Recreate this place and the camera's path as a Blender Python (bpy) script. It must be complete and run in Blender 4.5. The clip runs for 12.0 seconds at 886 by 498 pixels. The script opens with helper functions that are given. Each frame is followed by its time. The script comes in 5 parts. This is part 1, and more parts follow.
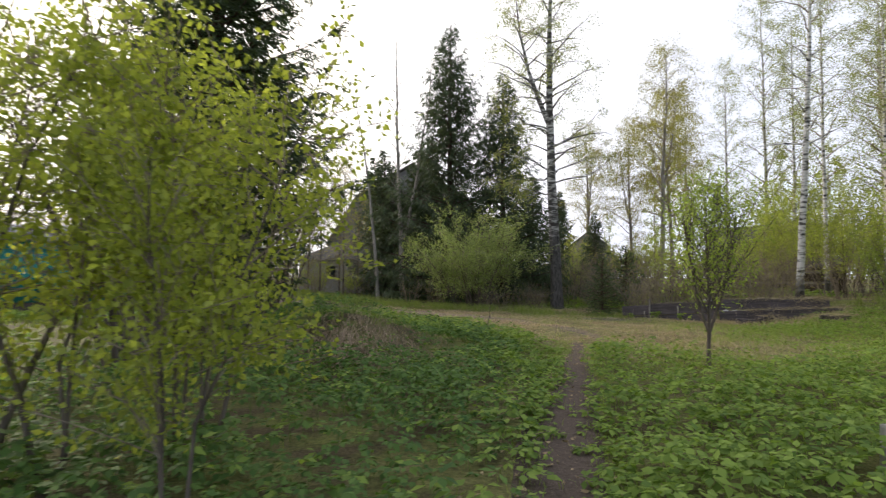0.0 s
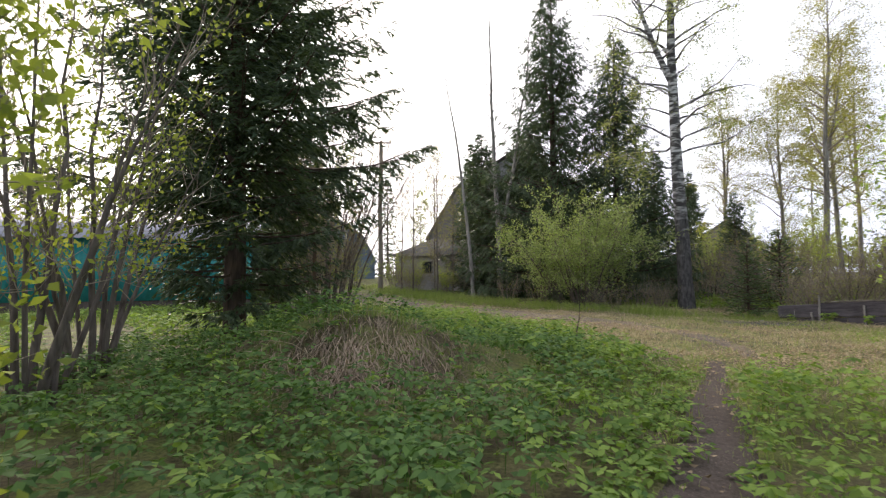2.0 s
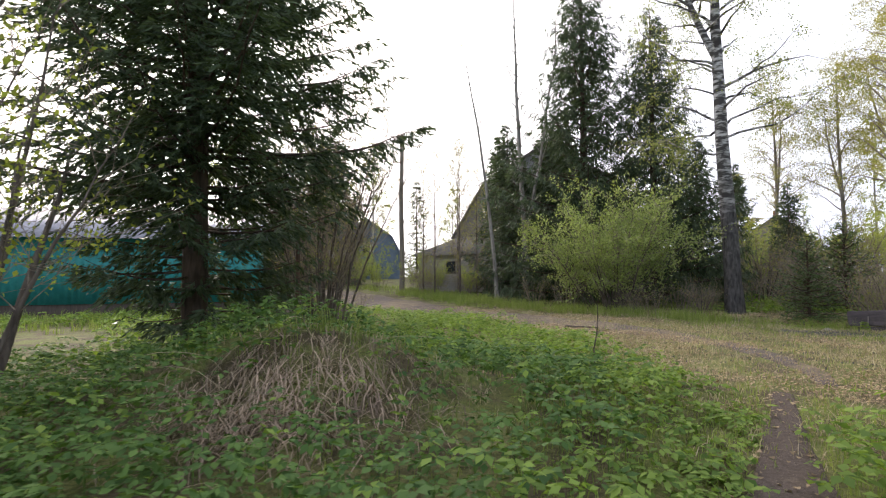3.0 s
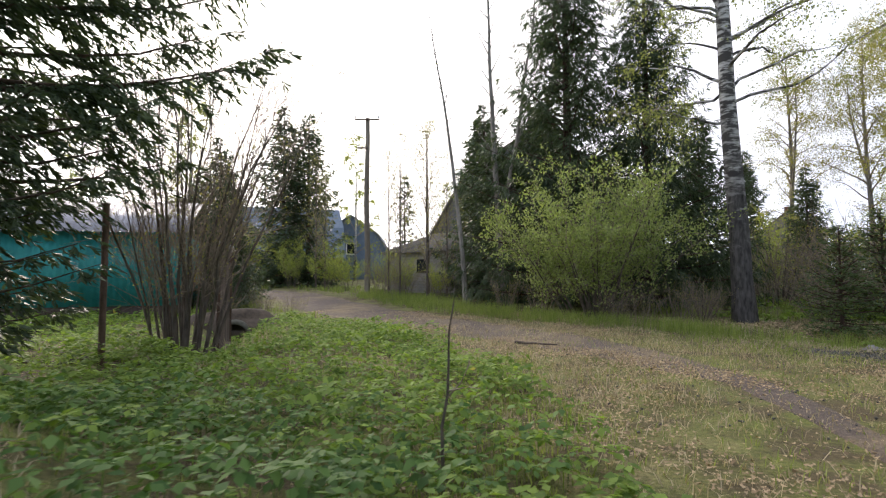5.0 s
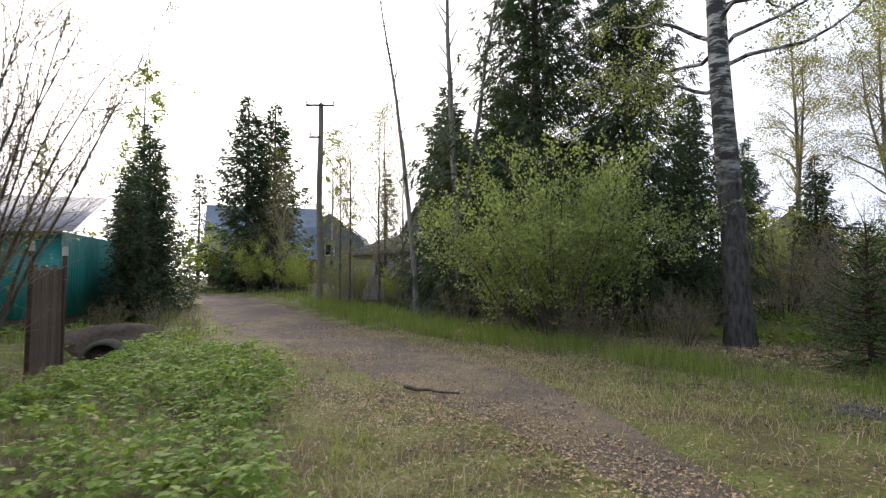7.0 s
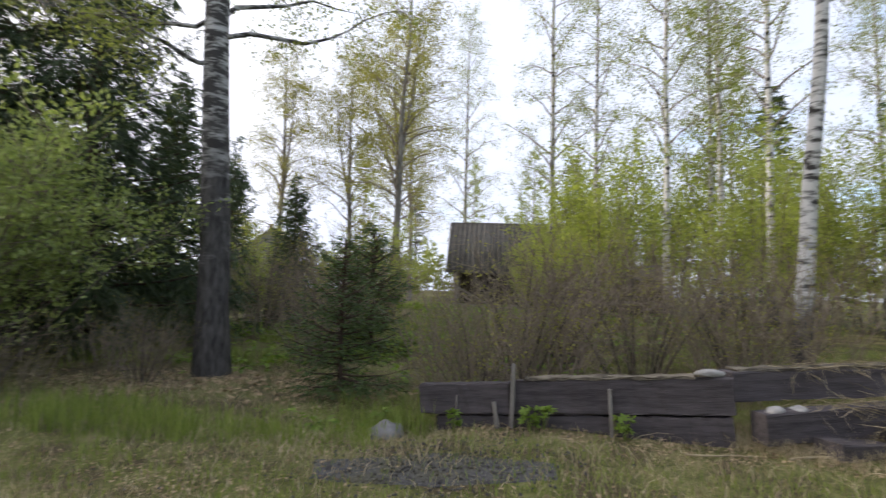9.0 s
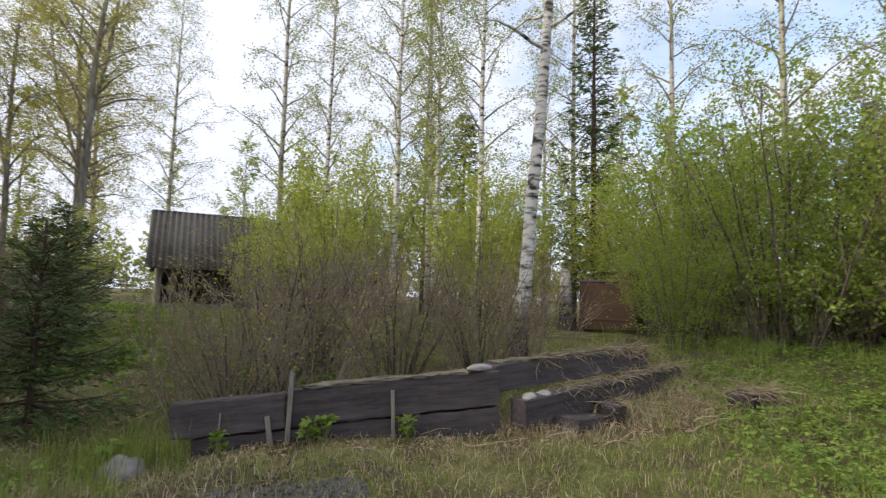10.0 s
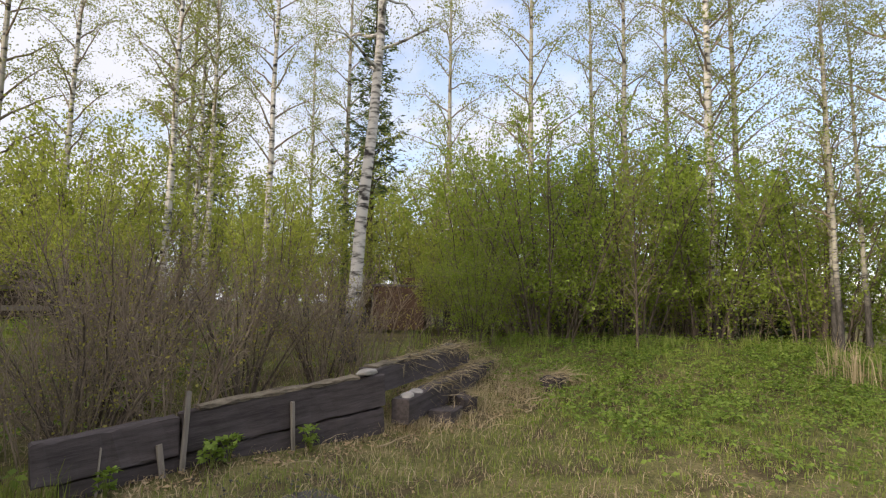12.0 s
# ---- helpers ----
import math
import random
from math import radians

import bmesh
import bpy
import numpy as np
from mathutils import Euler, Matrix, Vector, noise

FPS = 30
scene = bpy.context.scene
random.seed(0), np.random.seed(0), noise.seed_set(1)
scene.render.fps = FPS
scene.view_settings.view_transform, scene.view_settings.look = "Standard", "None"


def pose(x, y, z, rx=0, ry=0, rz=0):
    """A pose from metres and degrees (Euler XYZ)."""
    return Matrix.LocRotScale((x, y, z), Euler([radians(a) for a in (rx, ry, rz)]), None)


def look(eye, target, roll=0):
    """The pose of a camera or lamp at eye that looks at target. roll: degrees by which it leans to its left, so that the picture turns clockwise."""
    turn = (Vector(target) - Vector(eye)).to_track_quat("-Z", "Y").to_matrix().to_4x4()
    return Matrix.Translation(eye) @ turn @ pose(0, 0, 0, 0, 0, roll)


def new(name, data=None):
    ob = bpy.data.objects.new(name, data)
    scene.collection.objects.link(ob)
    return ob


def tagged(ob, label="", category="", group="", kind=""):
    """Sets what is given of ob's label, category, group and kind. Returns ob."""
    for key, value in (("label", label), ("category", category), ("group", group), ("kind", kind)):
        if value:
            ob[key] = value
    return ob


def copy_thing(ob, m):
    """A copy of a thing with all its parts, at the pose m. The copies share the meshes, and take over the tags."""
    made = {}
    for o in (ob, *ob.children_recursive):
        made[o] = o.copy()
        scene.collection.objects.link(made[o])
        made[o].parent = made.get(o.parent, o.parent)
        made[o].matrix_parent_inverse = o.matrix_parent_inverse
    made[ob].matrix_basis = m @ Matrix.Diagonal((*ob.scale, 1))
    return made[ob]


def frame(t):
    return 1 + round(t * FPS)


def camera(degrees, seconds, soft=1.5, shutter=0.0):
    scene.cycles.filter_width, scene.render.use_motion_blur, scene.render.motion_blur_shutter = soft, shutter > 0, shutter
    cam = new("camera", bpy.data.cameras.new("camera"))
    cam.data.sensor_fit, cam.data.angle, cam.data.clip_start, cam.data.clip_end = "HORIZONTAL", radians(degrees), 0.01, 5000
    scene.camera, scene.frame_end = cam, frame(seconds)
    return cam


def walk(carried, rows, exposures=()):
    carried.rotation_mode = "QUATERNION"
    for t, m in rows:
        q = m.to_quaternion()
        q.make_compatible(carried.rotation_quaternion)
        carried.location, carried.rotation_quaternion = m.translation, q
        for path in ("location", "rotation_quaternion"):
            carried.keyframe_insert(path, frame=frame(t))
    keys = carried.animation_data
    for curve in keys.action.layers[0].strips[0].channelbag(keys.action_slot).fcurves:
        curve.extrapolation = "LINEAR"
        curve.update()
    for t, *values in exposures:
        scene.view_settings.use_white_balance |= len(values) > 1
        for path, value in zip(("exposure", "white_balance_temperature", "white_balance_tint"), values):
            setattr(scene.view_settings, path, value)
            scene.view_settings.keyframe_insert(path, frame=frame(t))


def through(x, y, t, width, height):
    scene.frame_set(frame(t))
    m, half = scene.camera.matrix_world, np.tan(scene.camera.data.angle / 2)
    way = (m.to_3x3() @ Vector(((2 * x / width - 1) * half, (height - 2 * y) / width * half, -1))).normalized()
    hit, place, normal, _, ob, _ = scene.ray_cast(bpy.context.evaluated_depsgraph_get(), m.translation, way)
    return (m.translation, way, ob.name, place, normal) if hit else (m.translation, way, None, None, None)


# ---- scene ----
cam = camera(78.4, 12.0, 1.2, 0.2)
METRES, EYE, TILT, LEAN, TURN = 18.0, 1.35, 0.0, 0.0, 0.0
ROWS = [
    (0.0, 0.0, 0.0, 0.0, -0.02, 3.11, -0.38),
    (0.5, 0.0194, 0.039, -0.0024, -5.48, 3.04, -0.52),
    (1.0, 0.0328, 0.0798, -0.006, -3.98, 3.01, -0.35),
    (1.5, 0.0379, 0.1276, -0.0104, 4.04, 2.91, -0.13),
    (2.0, 0.0432, 0.1767, -0.0071, 12.5, 2.89, 0.21),
    (2.5, 0.0499, 0.2284, -0.0066, 15.82, 2.86, 0.3),
    (3.0, 0.0594, 0.2762, -0.0054, 16.36, 2.89, 0.33),
    (5.0, 0.1018, 0.4837, -0.0076, 17.07, 2.93, 0.34),
    (5.5, 0.1112, 0.5319, -0.0039, 17.34, 2.94, 0.26),
    (6.0, 0.1245, 0.5761, -0.0013, 17.48, 2.97, 0.36),
    (6.5, 0.1344, 0.622, 0.0018, 17.53, 2.96, 0.3),
    (6.7, 0.1396, 0.6405, 0.002, 17.55, 2.97, 0.3),
    (8.3, 0.1848, 0.7785, 0.0053, -0.9, 3.25, -0.5),
    (8.5, 0.1859, 0.7869, 0.0054, -8.45, 3.46, -0.77),
    (9.0, 0.1801, 0.8076, 0.0058, -33.38, 4.53, -1.51),
    (9.5, 0.1703, 0.8298, 0.0052, -51.18, 5.41, -1.61),
    (10.0, 0.1632, 0.8595, 0.0057, -64.39, 5.19, -1.53),
    (10.5, 0.1504, 0.8844, 0.0043, -75.07, 5.68, -1.37),
    (11.0, 0.1422, 0.9127, 0.0036, -85.67, 5.77, -1.13),
    (11.5, 0.1337, 0.9388, 0.0062, -90.07, 5.62, -1.23),
    (12.0, 0.1193, 0.9559, 0.008, -93.12, 5.88, -0.92),
]
walk(cam, [(t, pose(0, 0, EYE, TILT, LEAN, TURN) @ pose(METRES * x, METRES * y, METRES * z, 90 + pitch, roll, yaw)) for t, x, y, z, yaw, pitch, roll in ROWS],
     [(0.0, 0.12, 6250, 15), (1.0, 0.18, 6150, 16), (2.0, 0.44, 6100, 17), (3.0, 0.52, 6050, 18), (5.0, 0.34, 6000, 17), (6.5, 0.16, 5900, 17), (9.0, 0.2, 5950, 16), (12.0, 0.1, 6500, 17)])

# ---- world, sun ----
SUN_EL, SUN_AZ = radians(23.5), radians(-42.0)      # azimuth from +y, clockwise
SUN_DIR = Vector((math.sin(SUN_AZ) * math.cos(SUN_EL), math.cos(SUN_AZ) * math.cos(SUN_EL), math.sin(SUN_EL)))
SKY, CLOUD, SUN = 0.3, 1.35, 2.8


def node(nt, kind, links=(), **values):
    """A node with plain attributes and inputs set; links: (input, socket) pairs."""
    n = nt.nodes.new(kind)
    for key, value in values.items():
        if key[0] == "_":
            n.inputs[int(key[1:])].default_value = value
        else:
            setattr(n, key, value)
    for slot, source in links:
        nt.links.new(source, n.inputs[slot])
    return n


def ramp(nt, source, *stops):
    n = nt.nodes.new("ShaderNodeValToRGB")
    while len(n.color_ramp.elements) < len(stops):
        n.color_ramp.elements.new(0.5)
    for e, (at, colour) in zip(n.color_ramp.elements, stops):
        e.position, e.color = at, (*colour, 1) if len(colour) == 3 else colour
    nt.links.new(source, n.inputs[0])
    return n.outputs[0]


def mix(nt, factor, a, b, blend="MIX"):
    n = nt.nodes.new("ShaderNodeMix")
    n.data_type, n.blend_type = "RGBA", blend
    for slot, value in ((0, factor), (6, a), (7, b)):
        if isinstance(value, bpy.types.NodeSocket):
            nt.links.new(value, n.inputs[slot])
        elif slot == 0:
            n.inputs[0].default_value = value
        else:
            n.inputs[slot].default_value = (*value, 1)
    return n.outputs[2]


def maths(nt, op, a, b=0.0):
    n = nt.nodes.new("ShaderNodeMath")
    n.operation = op
    for slot, value in ((0, a), (1, b)):
        if isinstance(value, bpy.types.NodeSocket):
            nt.links.new(value, n.inputs[slot])
        else:
            n.inputs[slot].default_value = value
    return n.outputs[0]


def build_world():
    w = bpy.data.worlds.new("sky")
    scene.world = w
    w.use_nodes = True
    nt = w.node_tree
    nt.nodes.clear()
    sky = node(nt, "ShaderNodeTexSky", sky_type="NISHITA", sun_disc=False, sun_elevation=SUN_EL, sun_rotation=SUN_AZ % (2 * math.pi), air_density=1.0, dust_density=2.0)
    way = node(nt, "ShaderNodeTexCoord").outputs["Generated"]
    xyz = node(nt, "ShaderNodeSeparateXYZ", [(0, way)])
    up = maths(nt, "ADD", maths(nt, "MAXIMUM", xyz.outputs[2], 0.0), 0.25)
    flat = node(nt, "ShaderNodeCombineXYZ", [(0, maths(nt, "DIVIDE", xyz.outputs[0], up)), (1, maths(nt, "DIVIDE", xyz.outputs[1], up))])
    puff = node(nt, "ShaderNodeTexNoise", [("Vector", flat.outputs[0])], **{"_2": 1.7, "_3": 6.0, "_4": 0.58})
    # the thin cloud closes up towards the sun
    to_sun = node(nt, "ShaderNodeVectorMath", [(0, way)], operation="DOT_PRODUCT")
    to_sun.inputs[1].default_value = SUN_DIR
    near = maths(nt, "MULTIPLY", maths(nt, "ADD", to_sun.outputs["Value"], 0.25), 0.34)
    cover = maths(nt, "ADD", puff.outputs[0], near)
    mask = ramp(nt, cover, (0.36, (0.32, 0.32, 0.32)), (0.53, (1, 1, 1)))
    glow = ramp(nt, to_sun.outputs["Value"], (0.0, (0.63, 0.66, 0.71)), (0.45, (0.69, 0.72, 0.78)), (0.78, (1.05, 1.02, 0.98)), (1.0, (1.9, 1.75, 1.5)))
    clear = mix(nt, 1.0, sky.outputs[0], (SKY, SKY, SKY), "MULTIPLY")
    cloud = mix(nt, 1.0, glow, (CLOUD, CLOUD, CLOUD), "MULTIPLY")
    bg = node(nt, "ShaderNodeBackground", [(0, mix(nt, mask, clear, cloud))])
    bg.inputs[1].default_value = 1.0
    node(nt, "ShaderNodeOutputWorld", [(0, bg.outputs[0])])
    lamp = bpy.data.lights.new("sun", "SUN")
    lamp.energy, lamp.angle, lamp.color = SUN, radians(7), (1.0, 0.87, 0.68)
    new("sun", lamp).matrix_world = look(SUN_DIR * 60, (0, 0, 0))


build_world()

# ---- materials ----


def material(name, rough=0.8, metal=0.0):
    m = bpy.data.materials.new(name)
    m.use_nodes = True
    nt = m.node_tree
    b = nt.nodes["Principled BSDF"]
    b.inputs["Roughness"].default_value, b.inputs["Metallic"].default_value = rough, metal
    b.inputs["Specular IOR Level"].default_value = 0.22
    return m, nt, b


def coords(nt, scale=(1, 1, 1), kind="Object"):
    m = node(nt, "ShaderNodeMapping", [(0, node(nt, "ShaderNodeTexCoord").outputs[kind])])
    m.inputs["Scale"].default_value = scale
    return m.outputs[0]


def noise_tex(nt, vec, scale, detail=4.0, rough=0.55):
    return node(nt, "ShaderNodeTexNoise", [("Vector", vec)], **{"_2": scale, "_3": detail, "_4": rough}).outputs[0]


def bump(nt, b, height, strength=0.5, distance=0.02):
    n = node(nt, "ShaderNodeBump", [("Height", height)])
    n.inputs["Strength"].default_value, n.inputs["Distance"].default_value = strength, distance
    nt.links.new(n.outputs[0], b.inputs["Normal"])


def leaf_mat(name, dark, light, through=0.4, rough=0.55, spots=None):
    """Thin leaves that let light through; each leaf its own shade, and patches of the crown differ too."""
    m, nt, b = material(name, rough)
    isl = node(nt, "ShaderNodeNewGeometry").outputs["Random Per Island"]
    big = noise_tex(nt, coords(nt), 0.9, 3.0)
    f = maths(nt, "ADD", maths(nt, "MULTIPLY", isl, 0.6), maths(nt, "MULTIPLY", big, 0.5))
    col = ramp(nt, f, (0.15, dark), (0.85, light))
    if spots:
        col = mix(nt, ramp(nt, isl, (0.93, (0, 0, 0)), (0.95, (1, 1, 1))), col, spots)
    nt.links.new(col, b.inputs["Base Color"])
    t = node(nt, "ShaderNodeBsdfTranslucent", [(0, mix(nt, 1.0, col, (1.08, 1.15, 0.6), "MULTIPLY"))])
    s = node(nt, "ShaderNodeMixShader", [(1, b.outputs[0]), (2, t.outputs[0])])
    s.inputs[0].default_value = through
    nt.links.new(s.outputs[0], nt.nodes["Material Output"].inputs[0])
    return m


def bark_mat(name, dark, light, stretch=6.0, scale=9.0):
    m, nt, b = material(name, 0.9)
    v = coords(nt, (1, 1, 1 / stretch))
    n1, n2 = noise_tex(nt, v, scale * 2, 6.0), noise_tex(nt, coords(nt), 1.6, 3.0)
    col = ramp(nt, maths(nt, "ADD", maths(nt, "MULTIPLY", n1, 0.7), maths(nt, "MULTIPLY", n2, 0.35)), (0.35, dark), (0.7, light))
    nt.links.new(col, b.inputs["Base Color"])
    bump(nt, b, n1, 0.8, 0.02)
    return m


def birch_mat(name, white_from, white_full, white=(0.62, 0.6, 0.56), dark=0.0):
    """White bark with dark cross bands and scars; black and rough towards the foot."""
    m, nt, b = material(name, 0.75)
    bands = noise_tex(nt, coords(nt, (3.0, 3.0, 11)), 1.0, 4.0, 0.6)
    scars = noise_tex(nt, coords(nt, (1.5, 1.5, 3.2)), 1.3, 3.0)
    z = node(nt, "ShaderNodeSeparateXYZ", [(0, coords(nt))]).outputs[2]
    foot = ramp(nt, maths(nt, "ADD", maths(nt, "DIVIDE", maths(nt, "SUBTRACT", z, white_from), white_full - white_from), maths(nt, "MULTIPLY", maths(nt, "SUBTRACT", scars, 0.5), 1.6)), (0.3, (0, 0, 0)), (0.9, (1, 1, 1)))
    pale = ramp(nt, bands, (0.37 + dark, (0.06, 0.055, 0.05)), (0.44 + dark, (0.32, 0.31, 0.28)), (0.52 + dark, white))
    pale = mix(nt, ramp(nt, scars, (0.60, (0, 0, 0)), (0.66, (1, 1, 1))), pale, (0.045, 0.04, 0.036))
    rough = ramp(nt, noise_tex(nt, coords(nt, (1, 1, 0.3)), 14.0, 6.0), (0.3, (0.02, 0.018, 0.017)), (0.75, (0.13, 0.12, 0.11)))
    nt.links.new(mix(nt, foot, rough, pale), b.inputs["Base Color"])
    bump(nt, b, noise_tex(nt, coords(nt, (1, 1, 0.4)), 22.0, 5.0), 0.7, 0.02)
    return m


def ground_mat(name):
    """Soil, moss and thatch under the plants; straw and leaf litter by large patches."""
    m, nt, b = material(name, 0.95)
    v = coords(nt)
    big, mid, fine = noise_tex(nt, v, 0.22, 4.0), noise_tex(nt, v, 1.7, 5.0), noise_tex(nt, v, 26.0, 6.0, 0.7)
    soil = ramp(nt, fine, (0.3, (0.04, 0.034, 0.018)), (0.7, (0.15, 0.12, 0.06)))
    moss = ramp(nt, fine, (0.3, (0.06, 0.075, 0.018)), (0.72, (0.22, 0.24, 0.06)))
    straw = ramp(nt, fine, (0.3, (0.10, 0.078, 0.04)), (0.72, (0.34, 0.27, 0.15)))
    col = mix(nt, ramp(nt, mid, (0.40, (0, 0, 0)), (0.6, (1, 1, 1))), soil, moss)
    col = mix(nt, ramp(nt, maths(nt, "ADD", maths(nt, "MULTIPLY", mid, 0.5), maths(nt, "MULTIPLY", big, 0.5)), (0.52, (0, 0, 0)), (0.62, (0.7, 0.7, 0.7))), col, straw)
    nt.links.new(col, b.inputs["Base Color"])
    bump(nt, b, fine, 0.9, 0.03)
    return m


def dirt_mat(name, dark, light, straw, much):
    m, nt, b = material(name, 0.95)
    v = coords(nt)
    big, mid, fine = noise_tex(nt, v, 0.5, 4.0), noise_tex(nt, v, 3.0, 5.0, 0.65), noise_tex(nt, v, 34.0, 6.0, 0.75)
    grit = node(nt, "ShaderNodeTexVoronoi", [("Vector", v)], **{"_2": 38.0}).outputs[0]
    col = ramp(nt, fine, (0.28, dark), (0.72, light))
    dry = ramp(nt, fine, (0.3, tuple(c * 0.45 for c in straw)), (0.7, straw))
    col = mix(nt, ramp(nt, maths(nt, "ADD", maths(nt, "MULTIPLY", big, 0.6), maths(nt, "MULTIPLY", mid, 0.4)), (much, (0, 0, 0)), (much + 0.14, (0.85, 0.85, 0.85))), col, dry)
    col = mix(nt, ramp(nt, grit, (0.08, (1, 1, 1)), (0.2, (0, 0, 0))), col, tuple(min(1, c * 1.7) for c in light))
    nt.links.new(col, b.inputs["Base Color"])
    bump(nt, b, maths(nt, "ADD", fine, maths(nt, "MULTIPLY", mid, 1.5)), 0.9, 0.03)
    return m


def plain_mat(name, dark, light, rough=0.8, metal=0.0, scale=8.0, stretch=(1, 1, 1), relief=0.3):
    """Two-scale weathered surface between two shades."""
    m, nt, b = material(name, rough, metal)
    v = coords(nt, stretch)
    f = maths(nt, "ADD", maths(nt, "MULTIPLY", noise_tex(nt, v, scale, 6.0, 0.65), 0.6), maths(nt, "MULTIPLY", noise_tex(nt, v, scale * 0.13, 3.0), 0.4))
    f = maths(nt, "ADD", f, maths(nt, "MULTIPLY", maths(nt, "SUBTRACT", node(nt, "ShaderNodeObjectInfo").outputs["Random"], 0.5), 0.16))
    nt.links.new(ramp(nt, f, (0.3, dark), (0.7, light)), b.inputs["Base Color"])
    bump(nt, b, noise_tex(nt, v, scale * 3, 5.0), relief, 0.01)
    return m


GROUND = ground_mat("meadow_ground")
ROAD = dirt_mat("road_dirt", (0.05, 0.04, 0.034), (0.18, 0.145, 0.12), (0.32, 0.25, 0.15), 0.46)
PATH = dirt_mat("path_dirt", (0.045, 0.034, 0.028), (0.15, 0.115, 0.09), (0.26, 0.2, 0.125), 0.56)
GRAVEL = dirt_mat("gravel", (0.04, 0.038, 0.037), (0.17, 0.165, 0.16), (0.16, 0.15, 0.08), 0.5)
BIRCH_BIG = birch_mat("birch_bark_old", 0.6, 6.0, (0.5, 0.48, 0.45), 0.1)
BIRCH = birch_mat("birch_bark", 0.3, 1.2)
BIRCH_FAR = birch_mat("birch_bark_mossy", 1.0, 4.0, (0.42, 0.40, 0.33))
BARK = bark_mat("grey_brown_bark", (0.045, 0.036, 0.028), (0.19, 0.155, 0.125))
BARK_PALE = bark_mat("pale_grey_bark", (0.10, 0.09, 0.075), (0.36, 0.33, 0.28))
BARK_SPRUCE = bark_mat("spruce_bark", (0.03, 0.022, 0.017), (0.13, 0.09, 0.065))
TWIG = bark_mat("brown_twigs", (0.125, 0.10, 0.075), (0.38, 0.31, 0.23))
NEEDLES = leaf_mat("spruce_needles", (0.03, 0.048, 0.028), (0.105, 0.14, 0.07), 0.33, 0.5)
NEEDLES_LIGHT = leaf_mat("young_spruce_needles", (0.04, 0.07, 0.028), (0.13, 0.18, 0.06), 0.3, 0.5)
LEAF_BIRCH = leaf_mat("birch_leaves", (0.17, 0.20, 0.055), (0.38, 0.40, 0.14), 0.55)
LEAF_OLIVE = leaf_mat("budding_leaves", (0.22, 0.21, 0.05), (0.44, 0.40, 0.13), 0.55)
LEAF_WILLOW = leaf_mat("willow_leaves", (0.16, 0.21, 0.06), (0.42, 0.48, 0.18), 0.45)
LEAF_SPRING = leaf_mat("spring_leaves", (0.155, 0.22, 0.04), (0.40, 0.49, 0.105), 0.55)
LEAF_HERB = leaf_mat("ground_elder_leaves", (0.072, 0.135, 0.028), (0.27, 0.37, 0.075), 0.42, 0.75)
# lighter, yellower than LEAF_BIRCH: sunlight on the back bushes is in this colour
LEAF_PALE = leaf_mat("young_birch_leaves_sunlit", (0.22, 0.26, 0.055), (0.46, 0.50, 0.14), 0.6)
# bluish nettle green, with some of the mound's shade put into the colour
LEAF_NETTLE_SHADED = leaf_mat("nettle_leaves_shaded", (0.035, 0.085, 0.022), (0.14, 0.23, 0.055), 0.35, 0.7)
LEAF_ROWAN = leaf_mat("rowan_leaves", (0.17, 0.21, 0.035), (0.44, 0.47, 0.10), 0.62)
LEAF_GRASS = leaf_mat("grass_blades", (0.11, 0.165, 0.03), (0.32, 0.37, 0.105), 0.4, 0.5)
DRY_GRASS = leaf_mat("dry_grass", (0.22, 0.175, 0.105), (0.54, 0.45, 0.31), 0.25, 0.8)
DRY_LEAF = leaf_mat("dead_leaves", (0.11, 0.075, 0.042), (0.45, 0.34, 0.21), 0.15, 0.8)

# ---- geometry helpers ----
RNG = np.random.default_rng(7)


def S(a, b, t):
    u = np.clip((t - a) / (b - a), 0, 1)
    return u * u * (3 - 2 * u)


def H(x, y):
    """Height of the ground."""
    x, y = np.asarray(x, float), np.asarray(y, float)
    z = 0.72 * S(8.6, 14.0, x) * S(2, 9, y) + 0.3 * S(14, 40, x)
    z = z + 0.42 * S(24, 34, y) * (1 - S(5, 9, x)) + 0.6 * S(34, 60, y)
    z = z + 0.74 * np.exp(-(((x + 1.9) / 1.8) ** 2 + ((y - 10.05) / 1.15) ** 2))
    d = (x - (-8.6)) * 0.83 + (y - 22.2) * 0.555           # across the ditch
    along = (x - (-8.6)) * 0.555 - (y - 22.2) * 0.83
    z = z - 0.55 * np.exp(-(d / 0.75) ** 2) * S(-0.9, 0.1, along) * (1 - S(6, 9, along))
    z = z - 0.28 * np.exp(-(((x - 6.3) / 1.2) ** 2 + ((y - 20.7) / 1.1) ** 2))
    z = z + 0.02 * np.sin(x * 1.7 + 0.6 * np.sin(y * 1.3)) * np.cos(y * 1.9) + 0.012 * np.sin(x * 4.1 + 1.2) * np.sin(y * 3.7)
    return z


